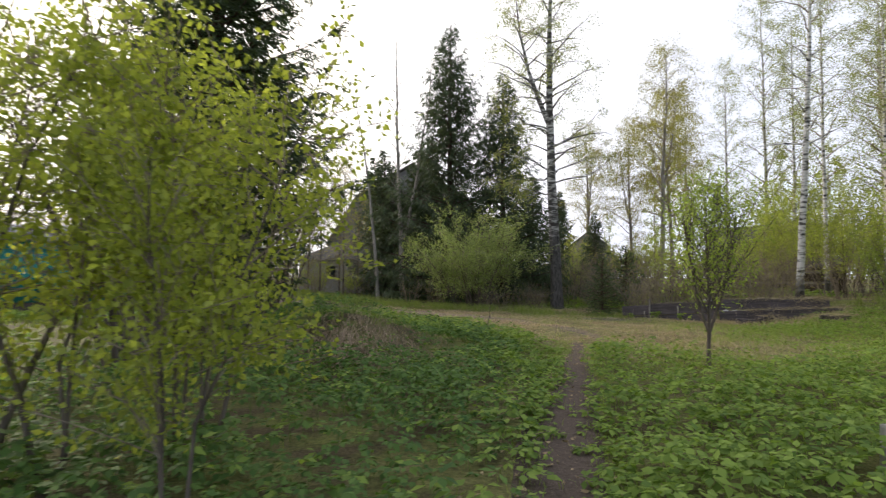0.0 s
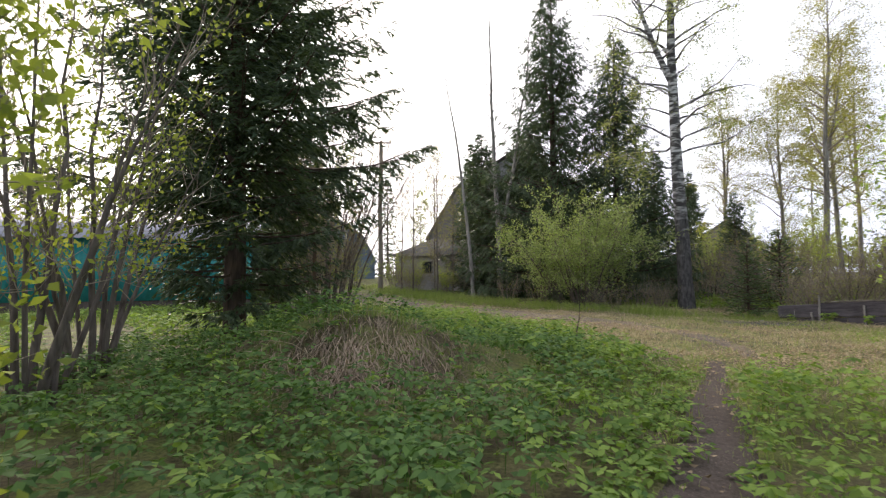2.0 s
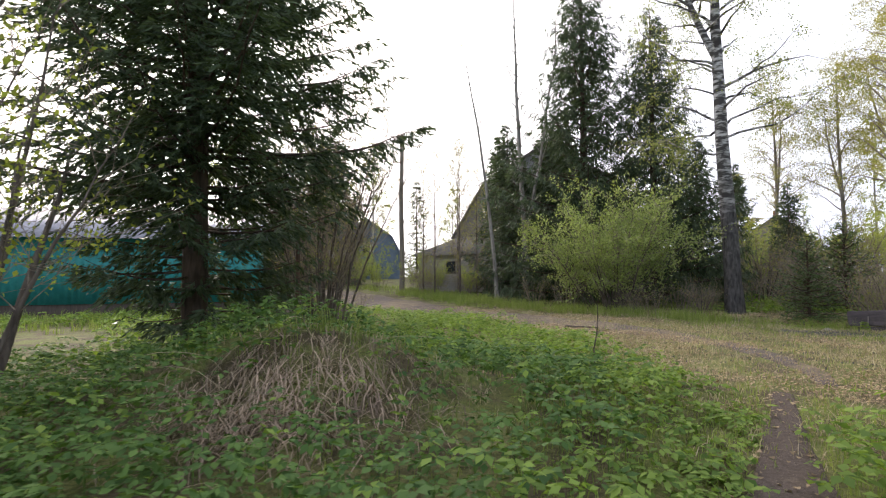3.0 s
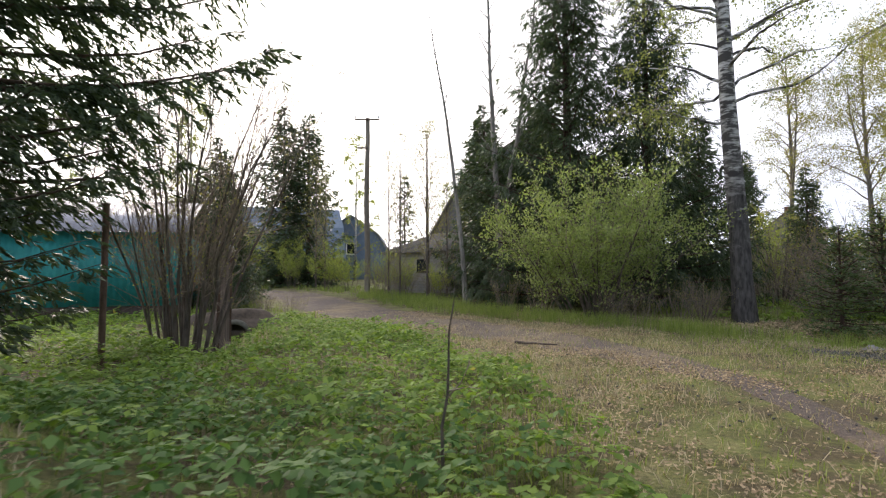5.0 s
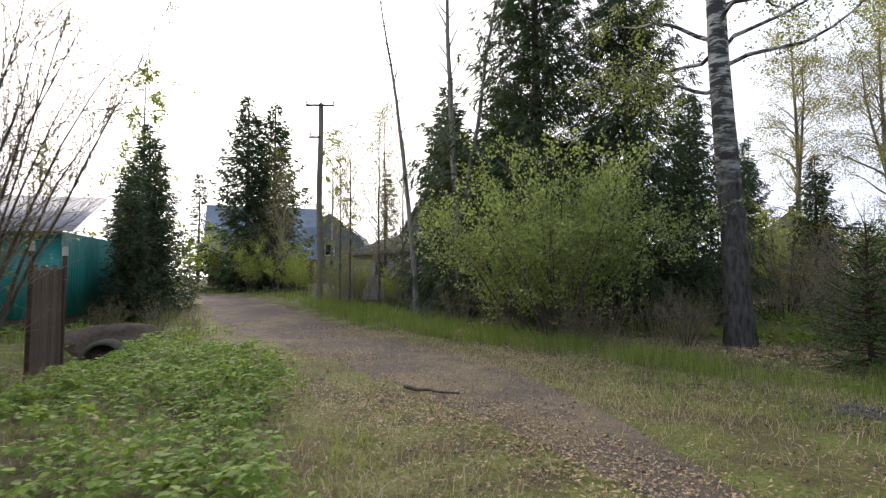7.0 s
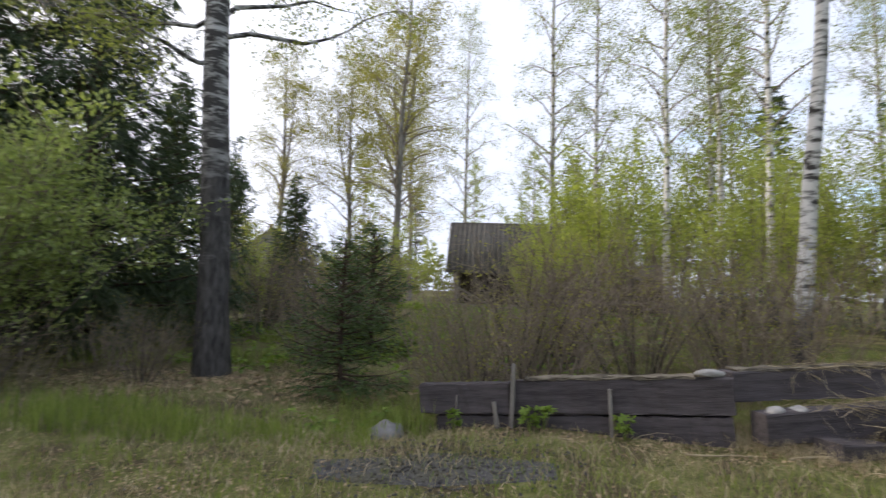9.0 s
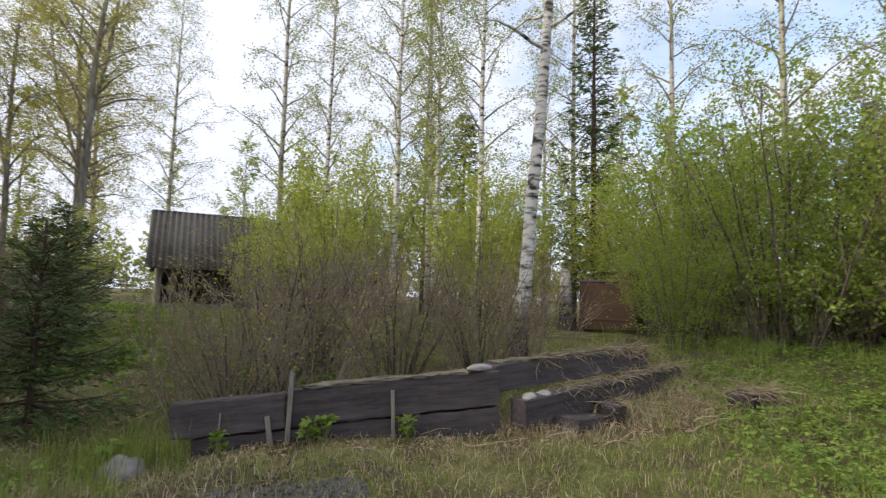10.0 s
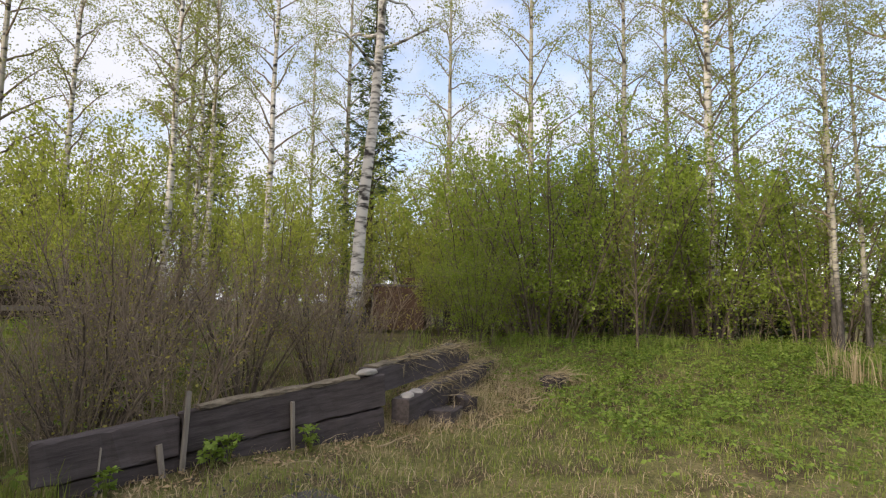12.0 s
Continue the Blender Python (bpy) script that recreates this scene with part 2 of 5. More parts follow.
class Geo:
    """Collects tubes, leaves and blades for one mesh."""

    def __init__(self):
        self.v, self.q, self.t, self.n = [], [], [], 0

    def add(self, verts, quads=None, tris=None):
        verts = np.asarray(verts, np.float32).reshape(-1, 3)
        self.v.append(verts)
        if quads is not None and len(quads):
            self.q.append(np.asarray(quads, np.int32).reshape(-1, 4) + self.n)
        if tris is not None and len(tris):
            self.t.append(np.asarray(tris, np.int32).reshape(-1, 3) + self.n)
        self.n += len(verts)

    def tubes(self, paths, sides=5):
        """paths: list of (points, radii), all with the same number of points."""
        by = {}
        for p, r in paths:
            by.setdefault(len(p), []).append((p, r))
        for n, group in by.items():
            P, R = np.array([g[0] for g in group], float), np.array([g[1] for g in group], float)
            T = np.gradient(P, axis=1)
            T /= np.linalg.norm(T, axis=2, keepdims=True) + 1e-9
            ref = np.where(np.abs(T[:, :1, 2:3]) > 0.9, np.array([[[1.0, 0, 0]]]), np.array([[[0, 0, 1.0]]]))
            U = np.cross(T, np.broadcast_to(ref, T.shape))
            U /= np.linalg.norm(U, axis=2, keepdims=True) + 1e-9
            W = np.cross(T, U)
            a = np.arange(sides) * 2 * math.pi / sides
            V = P[:, :, None] + R[:, :, None, None] * (U[:, :, None] * np.cos(a)[None, None, :, None] + W[:, :, None] * np.sin(a)[None, None, :, None])
            B = len(group)
            i, j, k = np.meshgrid(np.arange(B), np.arange(n - 1), np.arange(sides), indexing="ij")
            base, nxt = (i * n + j) * sides, (i * n + j + 1) * sides
            k2 = (k + 1) % sides
            self.add(V.reshape(-1, 3), np.stack([base + k, base + k2, nxt + k2, nxt + k], -1).reshape(-1, 4))

    def leaves(self, pos, way, side, length, width, fold=0.25):
        """One folded leaf of four corners for each position; way: along the leaf, side: across it."""
        pos, way, side = (np.asarray(a, float) for a in (pos, way, side))
        if not len(pos):
            return
        up = np.cross(way, side)
        L, W = np.reshape(length, (-1, 1)), np.reshape(width, (-1, 1))
        mid = pos + way * L * 0.45 + up * W * fold
        V = np.stack([pos, mid + side * W * 0.5, pos + way * L, mid - side * W * 0.5], 1)
        self.add(V, np.arange(len(pos) * 4).reshape(-1, 4))

    def blades(self, pos, way, side, length, width):
        """Grass blades: a bent strip of one quad and a tip."""
        L, W = np.reshape(length, (-1, 1)), np.reshape(width, (-1, 1))
        up = np.array([0, 0, 1.0])
        a, b = pos - side * W / 2, pos + side * W / 2
        m = pos + up * L * 0.55 + way * L * 0.12
        c, d = m + side * W * 0.4, m - side * W * 0.4
        e = pos + up * L * 0.92 + way * L * 0.5
        V = np.stack([a, b, c, d, e], 1)
        i = np.arange(len(pos))[:, None] * 5
        self.add(V, i + np.array([[0, 1, 2, 3]]), i + np.array([[3, 2, 4]]))

    def mesh(self, name, mat, smooth=True):
        me = bpy.data.meshes.new(name)
        v = np.concatenate(self.v) if self.v else np.zeros((0, 3), np.float32)
        q = np.concatenate(self.q) if self.q else np.zeros((0, 4), np.int32)
        t = np.concatenate(self.t) if self.t else np.zeros((0, 3), np.int32)
        me.vertices.add(len(v))
        me.vertices.foreach_set("co", v.ravel())
        me.loops.add(q.size + t.size)
        me.loops.foreach_set("vertex_index", np.concatenate([q.ravel(), t.ravel()]).astype(np.int32))
        me.polygons.add(len(q) + len(t))
        me.polygons.foreach_set("loop_start", np.concatenate([np.arange(len(q)) * 4, q.size + np.arange(len(t)) * 3]).astype(np.int32))
        me.polygons.foreach_set("use_smooth", np.full(len(q) + len(t), smooth))
        me.update(calc_edges=True)
        me.validate()
        me.materials.append(mat)
        return me


def unit(a):
    return a / (np.linalg.norm(a, axis=-1, keepdims=True) + 1e-9)


def rand_dirs(rng, n):
    return unit(rng.normal(size=(n, 3)))


def part(name, bm, mat, parent, label=""):
    """Links a bmesh or a ready mesh as one mesh object under its thing."""
    if isinstance(bm, Geo):
        bm = bm.mesh(name, mat)
    elif isinstance(bm, bmesh.types.BMesh):
        me = bpy.data.meshes.new(name)
        bm.to_mesh(me)
        bm.free()
        me.materials.append(mat)
        bm = me
    ob = new(name, bm)
    ob.parent = parent
    return tagged(ob, label)


def empty(name, label, category, group="", kind=""):
    ob = new(name)
    ob.empty_display_size = 0.2
    return tagged(ob, label, category, group, kind)


def solo(name, data, mat, label, category, group="", kind=""):
    """A top-level thing of one mesh."""
    ob = part(name, data, mat, None)
    return tagged(ob, label, category, group, kind)


def box(bm, sx, sy, sz, m=Matrix(), bevel=0.0, jag=0.0, rng=None):
    """A box standing on z = 0 of m, its edges softened and its corners shifted a little."""
    r = bmesh.ops.create_cube(bm, size=1.0, matrix=m @ Matrix.Translation((0, 0, sz / 2)) @ Matrix.Diagonal((sx, sy, sz, 1)))
    vs = r["verts"]
    if jag:
        for v in vs:
            v.co += Vector(rng.uniform(-jag, jag, 3))
    if bevel:
        es = list({e for v in vs for e in v.link_edges})
        bmesh.ops.bevel(bm, geom=es, offset=bevel, segments=2, affect="EDGES", profile=0.6)
    return vs


def at_ground(x, y, dz=0.0, turn=0.0, scale=1.0):
    m = pose(x, y, float(H(x, y)) + dz, 0, 0, turn)
    return m @ Matrix.Scale(scale, 4) if scale != 1.0 else m


def limb(rng, p, way, length, n, bend=(0, 0, 0), wobble=0.08):
    """A curved line of n points that leaves p along way; bend is added to the way over its length."""
    way, bend, pts = np.array(way, float), np.array(bend, float), [np.array(p, float)]
    for i in range(n - 1):
        w = unit(way + bend * (i + 0.5) / (n - 1) + rng.normal(0, wobble, 3))
        pts.append(pts[-1] + w * length / (n - 1))
    return np.array(pts)


def along(rng, pts, k, start=0.2):
    """k random places along a line, with the line's way there."""
    s = rng.uniform(start, 1.0, k) * (len(pts) - 1)
    i = np.minimum(s.astype(int), len(pts) - 2)
    f = (s - i)[:, None]
    return pts[i] * (1 - f) + pts[i + 1] * f, unit(pts[i + 1] - pts[i])


def leafy(geo, rng, pts, k, length, width, spread=0.5, start=0.2, hang=0.3, jitter=0.05):
    p, w = along(rng, pts, k, start)
    d = unit(w * (1 - spread) + rand_dirs(rng, k) * spread * 1.6 + np.array([0, 0, -hang]))
    side = unit(np.cross(d, rand_dirs(rng, k)))
    geo.leaves(p + rng.normal(0, jitter, (k, 3)), d, side, rng.uniform(0.7, 1.3, k) * length, rng.uniform(0.7, 1.3, k) * width)

# ---- trees ----


def broadleaf(name, label, seed, height, radius, bark, leaf, trunk_line=None, first=0.3, limbs=34, reach=2.2, rise=0.75, droop=-0.6,
              twigs=6, twig=0.6, per_twig=14, leaf_len=0.05, leaf_wid=0.035, category="tree", group="", forks=(), extra=(), sides=9, bare=0.0, shape=0.7, twig_mat=None, single=False):
    """A tree with a tapered trunk, limbs that thin out into twigs, and single leaves on the twigs.
    trunk_line: sideways shifts of the trunk at even heights; forks: (height share, sideways way, length) of extra leaders."""
    rng = np.random.default_rng(seed)
    thing = empty(name, label, category, group)
    wood, thin, crown = Geo(), Geo(), Geo()
    n = 16
    hs = np.linspace(0, 1, n)
    line = np.zeros((n, 3))
    line[:, 2] = hs * height
    if trunk_line is not None:
        tl = np.array(trunk_line, float)
        for a in (0, 1):
            line[:, a] = np.interp(hs, np.linspace(0, 1, len(tl)), tl[:, a])
    line[1:, :2] += np.cumsum(rng.normal(0, 0.012 * height / 10, (n - 1, 2)), axis=0)
    rad = radius * (np.clip(1 - hs, 0, 1) ** 0.8 * 0.94 + 0.05)
    rad[0] *= 1.22
    line[0, 2] -= 0.12
    wood.tubes([(line, rad)], sides)
    leaders = [(line, rad, first)]
    for share, way, length in forks:
        i = int(share * (n - 1))
        f = limb(rng, line[i], (way[0], way[1], 1.1), length, 10, (-way[0] * 0.7, -way[1] * 0.7, 0.4), 0.06)
        r = np.linspace(rad[i] * 0.75, 0.02, 10)
        wood.tubes([(f, r)], 7)
        leaders.append((f, r, 0.15))
    arms, tw = [], []
    for h, az, ln, up_ in extra:
        i = h / height * (n - 1)
        p = np.array([np.interp(i, range(n), line[:, a]) for a in range(3)])
        pts = limb(rng, p, (math.cos(radians(az)), math.sin(radians(az)), up_), ln, 9, (0, 0, 0.5), 0.27)
        arms.append((pts, np.linspace(0.045, 0.008, 9)))
        for _ in range(26):
            q, qw = along(rng, pts, 1, 0.25)
            t = limb(rng, q[0], unit(qw[0] * 0.5 + rng.normal(0, 0.55, 3)), twig * rng.uniform(0.5, 1.4), 4, (0, 0, droop * 1.3), 0.2)
            tw.append((t, np.linspace(0.008, 0.002, 4)))
            leafy(crown, rng, t, per_twig, leaf_len, leaf_wid, jitter=0.1)
    for line_, rad_, first_ in leaders:
        m = len(line_)
        k = limbs if line_ is line else int(limbs * 0.55)
        for j in range(k):
            h = first_ + (1 - first_) * (j + rng.uniform(0, 1)) / k
            s = min(h, 0.985) * (m - 1)
            i = min(int(s), m - 2)
            p = line_[i] + (line_[i + 1] - line_[i]) * (s - i)
            a = j * 2.399 + rng.normal(0, 0.4)
            share = (h - first_) / (1 - first_)
            ln = reach * (1 - share) ** shape * rng.uniform(0.55, 1.15) + 0.35
            if share < 0.12:
                ln *= 0.75
            w = (math.cos(a), math.sin(a), rise * rng.uniform(0.6, 1.3) + share * 0.6)
            pts = limb(rng, p, w, ln, 7, (0, 0, droop * rng.uniform(0.6, 1.3)), 0.14)
            r0 = min(rad_[i] * 0.5, 0.012 + 0.014 * ln)
            arms.append((pts, np.linspace(r0, 0.004, 7)))
            for _ in range(twigs):
                q, qw = along(rng, pts, 1, 0.25)
                d = unit(qw[0] * 0.5 + rng.normal(0, 0.55, 3))
                t = limb(rng, q[0], d, twig * rng.uniform(0.5, 1.3), 3, (0, 0, droop * 1.2), 0.12)
                tw.append((t, np.linspace(0.005, 0.002, 3)))
                if rng.uniform() > bare:
                    leafy(crown, rng, t, per_twig, leaf_len, leaf_wid, jitter=0.1)
            if rng.uniform() > bare:
                leafy(crown, rng, pts, per_twig, leaf_len, leaf_wid, 0.5, 0.4, jitter=0.12)
    if single:
        for p, r in arms:
            g = Geo()
            g.tubes([(p, r)], 6)
            part("limb", g, bark if r[0] > 0.03 else twig_mat or TWIG, thing)
    else:
        thin.tubes(arms, 3)
    thin.tubes(tw, 3)
    part("trunk", wood, bark, thing)
    tagged(part("branchwork", thin, twig_mat or TWIG, thing), kind="stuff")
    if crown.n:
        part("crown", crown, leaf, thing)
    return thing


def spruce(name, label, seed, height, reach, radius, needles, bottom=0.06, step=0.32, around=7, dense=9, shoots=2.6, spray=0.2, category="tree", group="", shape=0.8, hang=0.5, low=None, broad=0.24, fat=0.24, curtain=0.5):
    """A spruce: whorls of drooping branches with upturned tips, set with hanging sprays of needles."""
    rng = np.random.default_rng(seed)
    thing = empty(name, label, category, group)
    wood, arms, crown = Geo(), [], Geo()
    hs = np.linspace(0, 1, 12)
    line = np.stack([np.cumsum(rng.normal(0, 0.008, 12)) * height * 0.1, np.cumsum(rng.normal(0, 0.008, 12)) * height * 0.1, hs * height], 1)
    line[0, 2] -= 0.12
    wood.tubes([(line, radius * (1 - hs) ** 0.9 + 0.012)], 9)
    z = height * bottom
    while z < height * 0.985:
        share = z / height
        for j in range(around if share < 0.85 else 4):
            a = j * 2 * math.pi / around + rng.uniform(0, 0.9) + z * 2.4
            ln = reach * ((1 - share) ** shape) * rng.uniform(0.5, 1.15) + 0.12
            if low and z < low:
                ln *= 0.34 + 0.66 * (z / low) ** 2
            p = np.array([np.interp(share, hs, line[:, 0]), np.interp(share, hs, line[:, 1]), z + rng.uniform(-0.12, 0.12)])
            w = (math.cos(a), math.sin(a), 0.25 - 0.55 * (1 - share) + share * 0.6)
            pts = limb(rng, p, w, ln, 7, (0, 0, 0.6), 0.07)
            arms.append((pts, np.linspace(0.008 + 0.011 * ln, 0.003, 7)))
            m = max(int(dense * ln ** 0.8), 5)
            q, qw = along(rng, pts, m, 0.06 if share > 0.12 else 0.2)
            side = unit(np.cross(qw, np.array([0, 0, 1.0])))
            sgn = np.where(np.arange(m) % 2, 1.0, -1.0)[:, None]
            t = np.linalg.norm(q - p, axis=1, keepdims=True) / ln
            size = broad * ln * np.clip(1.2 - t, 0.16, 1) * np.clip(t * 3.5, 0.45, 1) * rng.uniform(0.6, 1.3, (m, 1)) + spray * 0.5
            way = unit(qw * 0.75 + side * sgn * 0.8 + np.array([0, 0, -0.25 * hang]) + rng.normal(0, 0.13, (m, 3)))
            # shoots along each branchlet, in a flat fan that sags outwards
            k = np.maximum((size[:, 0] / spray * shoots).astype(int), 3)
            b = np.repeat(np.arange(m), k)
            u = rng.uniform(0, 1, (len(b), 1))
            o = q[b] + way[b] * size[b] * u + np.array([0, 0, -1.0]) * hang * size[b] * u ** 2 * 0.45
            turn = rng.choice([-1.0, 1.0], (len(b), 1))
            d = unit(way[b] * 0.85 + np.cross(way[b], [0, 0, 1.0]) * turn * rng.uniform(0.1, 0.8, (len(b), 1)) + np.array([0, 0, -1.0]) * (0.12 + hang * curtain * rng.uniform(0, 1.6, (len(b), 1))) + rng.normal(0, 0.12, (len(b), 3)))
            sd = unit(np.cross(d, unit(np.array([0, 0, 1.0]) + rng.normal(0, 0.55, (len(b), 3)))))
            L = rng.uniform(0.6, 1.3, len(b)) * spray
            crown.leaves(o, d, sd, L, L * fat, 0.5)
        z += step * rng.uniform(0.8, 1.2) * (1.15 - 0.4 * share)
    thin = Geo()
    thin.tubes(arms, 3)
    part("trunk", wood, BARK_SPRUCE, thing)
    tagged(part("branchwork", thin, BARK_SPRUCE, thing), kind="stuff")
    part("crown", crown, needles, thing)
    return thing


def shrub(name, label, seed, height, spread, stems, leaf, bark, forks=7, twig=0.5, per_twig=12, leaf_len=0.05, leaf_wid=0.03, lean=0.35,
          stem_r=0.022, low=0.25, bare=0.0, category="shrub", group="", base=0.35, hang=0.0, rise=0.75, single=True, sub=2, fine=True):
    """A shrub of many stems from one stool, each forking into leafy twigs."""
    rng = np.random.default_rng(seed)
    thing = empty(name, label, category, group)
    wood, thin, crown, main, tw = Geo(), Geo(), Geo(), [], []
    for j in range(stems):
        a = j * 2.399 + rng.normal(0, 0.3)
        out = rng.uniform(0.1, 1.0) ** 0.6
        foot = np.array([math.cos(a), math.sin(a), 0]) * base * out * rng.uniform(0.3, 1)
        foot[2] = -0.1
        ln = height * rng.uniform(0.72, 1.08) * (1.03 - 0.25 * out)
        w = (math.cos(a) * lean * out, math.sin(a) * lean * out, 1.0)
        over = spread / height
        pts = limb(rng, foot, w, ln, 8, (math.cos(a) * over * out, math.sin(a) * over * out, -0.1), 0.07)
        r0 = stem_r * rng.uniform(0.6, 1.2)
        main.append((pts, np.linspace(r0, 0.004, 8)))
        for _ in range(forks):
            q, qw = along(rng, pts, 1, low)
            h = q[0][2] / height
            d = unit(qw[0] * rise + rng.normal(0, 0.55, 3))
            t = limb(rng, q[0], d, twig * rng.uniform(0.5, 1.4) * (1.2 - 0.5 * h), 3, (0, 0, 0.4 - hang), 0.12)
            tw.append((t, np.linspace(0.007, 0.002, 3)))
            if rng.uniform() > bare:
                leafy(crown, rng, t, per_twig, leaf_len, leaf_wid, 0.5, 0.15, hang, 0.07)
            for _ in range(sub):
                q2, w2 = along(rng, t, 1, 0.2)
                t2 = limb(rng, q2[0], unit(w2[0] + rng.normal(0, 0.6, 3)), twig * rng.uniform(0.25, 0.6), 3, (0, 0, 0.3 - hang), 0.12)
                if fine:
                    tw.append((t2, np.linspace(0.004, 0.0015, 3)))
                if rng.uniform() > bare:
                    leafy(crown, rng, t2, per_twig, leaf_len, leaf_wid, 0.5, 0.1, hang, 0.07)
    if single:
        for p, r in main:
            g = Geo()
            g.tubes([(p, r)], 6)
            part("stem", g, bark, thing)
    else:
        wood.tubes(main, 4)
        tagged(part("stemwork", wood, bark, thing), kind="stuff")
    thin.tubes(tw, 3)
    tagged(part("twigwork", thin, TWIG if bark is not BARK_PALE else BARK_PALE, thing), kind="stuff")
    if crown.n:
        part("crown", crown, leaf, thing)
    return thing


def put(thing, x, y, turn=0.0, scale=1.0, dz=0.0):
    thing.matrix_basis = at_ground(x, y, dz, turn, scale)
    return thing


def again(thing, x, y, turn=0.0, scale=1.0, dz=0.0):
    c = copy_thing(thing, pose(0, 0, 0))
    c.matrix_basis = at_ground(x, y, dz, turn, scale)
    return c


# ---- ground, road, path ----


def build_ground():
    xs = np.concatenate([[-900, -300, -120, -70, -45, -32], np.arange(-24, 30.01, 0.4), [36, 46, 70, 120, 300, 900]])
    ys = np.concatenate([[-900, -300, -120, -60, -30, -14], np.arange(-6, 46.01, 0.4), [52, 60, 75, 120, 300, 900]])
    X, Y = np.meshgrid(xs, ys)
    g = Geo()
    i = np.arange(len(ys) - 1)[:, None] * len(xs) + np.arange(len(xs) - 1)[None, :]
    g.add(np.stack([X, Y, H(X, Y)], -1), np.stack([i, i + 1, i + 1 + len(xs), i + len(xs)], -1).reshape(-1, 4))
    solo("ground", g, GROUND, "mossy meadow ground with thatch and bare soil", "ground", "", "structure")


def strip(name, centre, widths, mat, label, lift, seed, category):
    """A worn track that lies on the ground, with wavy edges and a slightly dished top."""
    rng = np.random.default_rng(seed)
    c = np.array(centre, float)
    s = np.concatenate([[0], np.cumsum(np.linalg.norm(np.diff(c, axis=0), axis=1))])
    u = np.arange(0, s[-1], 0.2)
    P = np.stack([np.interp(u, s, c[:, 0]), np.interp(u, s, c[:, 1])], 1)
    for _ in range(6):
        P[1:-1] = (P[:-2] + P[1:-1] * 2 + P[2:]) / 4
    T = unit(np.gradient(P, axis=0))
    N = np.stack([-T[:, 1], T[:, 0]], 1)
    W = np.interp(u, s, widths) / 2
    wav = lambda: np.convolve(rng.normal(0, 1, len(u) + 8), np.ones(9) / 9, "valid")[: len(u)] * 0.35
    a, b = W + wav() * W.clip(0, 0.9), W + wav() * W.clip(0, 0.9)
    ks = np.linspace(-1, 1, 15)
    off = np.where(ks[None] < 0, ks[None] * a[:, None], ks[None] * b[:, None])
    V = P[:, None] + N[:, None] * off[..., None]
    z = H(V[..., 0], V[..., 1]) + lift * (1 - np.abs(ks[None]) ** 6) - 0.012 * (np.abs(ks[None]) > 0.99)
    i = np.arange(len(u) - 1)[:, None] * 15 + np.arange(14)[None]
    g = Geo()
    g.add(np.concatenate([V, z[..., None]], -1), np.stack([i, i + 15, i + 16, i + 1], -1).reshape(-1, 4))
    solo(name, g, mat, label, category, "", "structure")
    return P, W


build_ground()
ROAD_LINE = [(-26, 38), (-19, 36.5), (-14, 33), (-9.5, 28.6), (-5.6, 25), (-2.7, 22.6), (0, 20.2), (1.9, 18.0), (3.3, 15.6), (3.7, 13.2), (3.4, 11.8)]
ROAD_P, ROAD_W = strip("road", ROAD_LINE, [2.8, 2.8, 2.8, 2.8, 2.8, 2.7, 2.3, 1.3, 0.5, 0.3, 0.2], ROAD, "dirt track strewn with dry leaves", 0.02, 3, "road")
PATH_LINE = [(-0.2, -3), (0.1, 0), (0.45, 2), (0.9, 4.0), (1.3, 5.6), (1.68, 6.9), (2.1, 8.6), (2.45, 10), (2.9, 11.6)]
PATH_P, PATH_W = strip("footpath", PATH_LINE, [0.5, 0.5, 0.6, 0.68, 0.64, 0.58, 0.45, 0.3, 0.2], PATH, "trodden bare-earth footpath through ground elder", 0.016, 4, "path")
strip("gravel_patch", [(4.9, 18.9), (5.8, 18.5), (6.6, 17.8)], [0.5, 1.0, 0.5], GRAVEL, "patch of grey gravel on the grass", 0.016, 5, "gravel")

# ---- large trees ----
birch = broadleaf("birch", "tall old birch with dark cracked foot and banded trunk", 11, 17.5, 0.27, BIRCH_BIG, LEAF_BIRCH,
                  [(0, 0), (-0.12, 0), (-0.3, 0), (-0.42, 0), (-0.42, 0), (-0.35, 0), (-0.3, 0)], 0.33, 40, 3.4, 0.7, -0.9, 9, 0.9, 26, 0.065, 0.048, "tree", "", [(0.52, (-0.5, 0.1), 6.5)], [(5.6, 5, 4.4, 0.25), (6.0, 150, 3.2, -0.15), (7.2, 20, 3.6, 0.5), (5.2, 200, 2.2, -0.2), (8.0, 175, 3.4, 0.4)], 12, 0.12, single=True)
put(birch, 5.07, 24.08)

big_spruce = spruce("spruce", "tall dense dark green spruce behind the willow", 21, 15.6, 5.0, 0.24, NEEDLES, 0.03, 0.46, 7, 13, 6.0, 0.27, hang=1.2, fat=0.14, curtain=0.8)
put(big_spruce, 0.35, 30.0)
again(big_spruce, 3.2, 28.9, 130, 0.8)
near_spruce = spruce("spruce", "large spruce with broad drooping dark boughs beside the mound", 22, 14.5, 4.35, 0.2, NEEDLES, 0.05, 0.28, 7, 18, 5.4, 0.14, hang=0.85, low=2.8, fat=0.22, curtain=0.6, broad=0.28)
put(near_spruce, -5.1, 12.1)
mid_spruce = spruce("spruce", "middle-sized dark spruce by the brick shed", 23, 8.8, 2.6, 0.13, NEEDLES, 0.02, 0.34, 7, 14, 3.2, 0.23, hang=0.8, fat=0.3, curtain=0.6, broad=0.32)
put(mid_spruce, -3.6, 33.0)
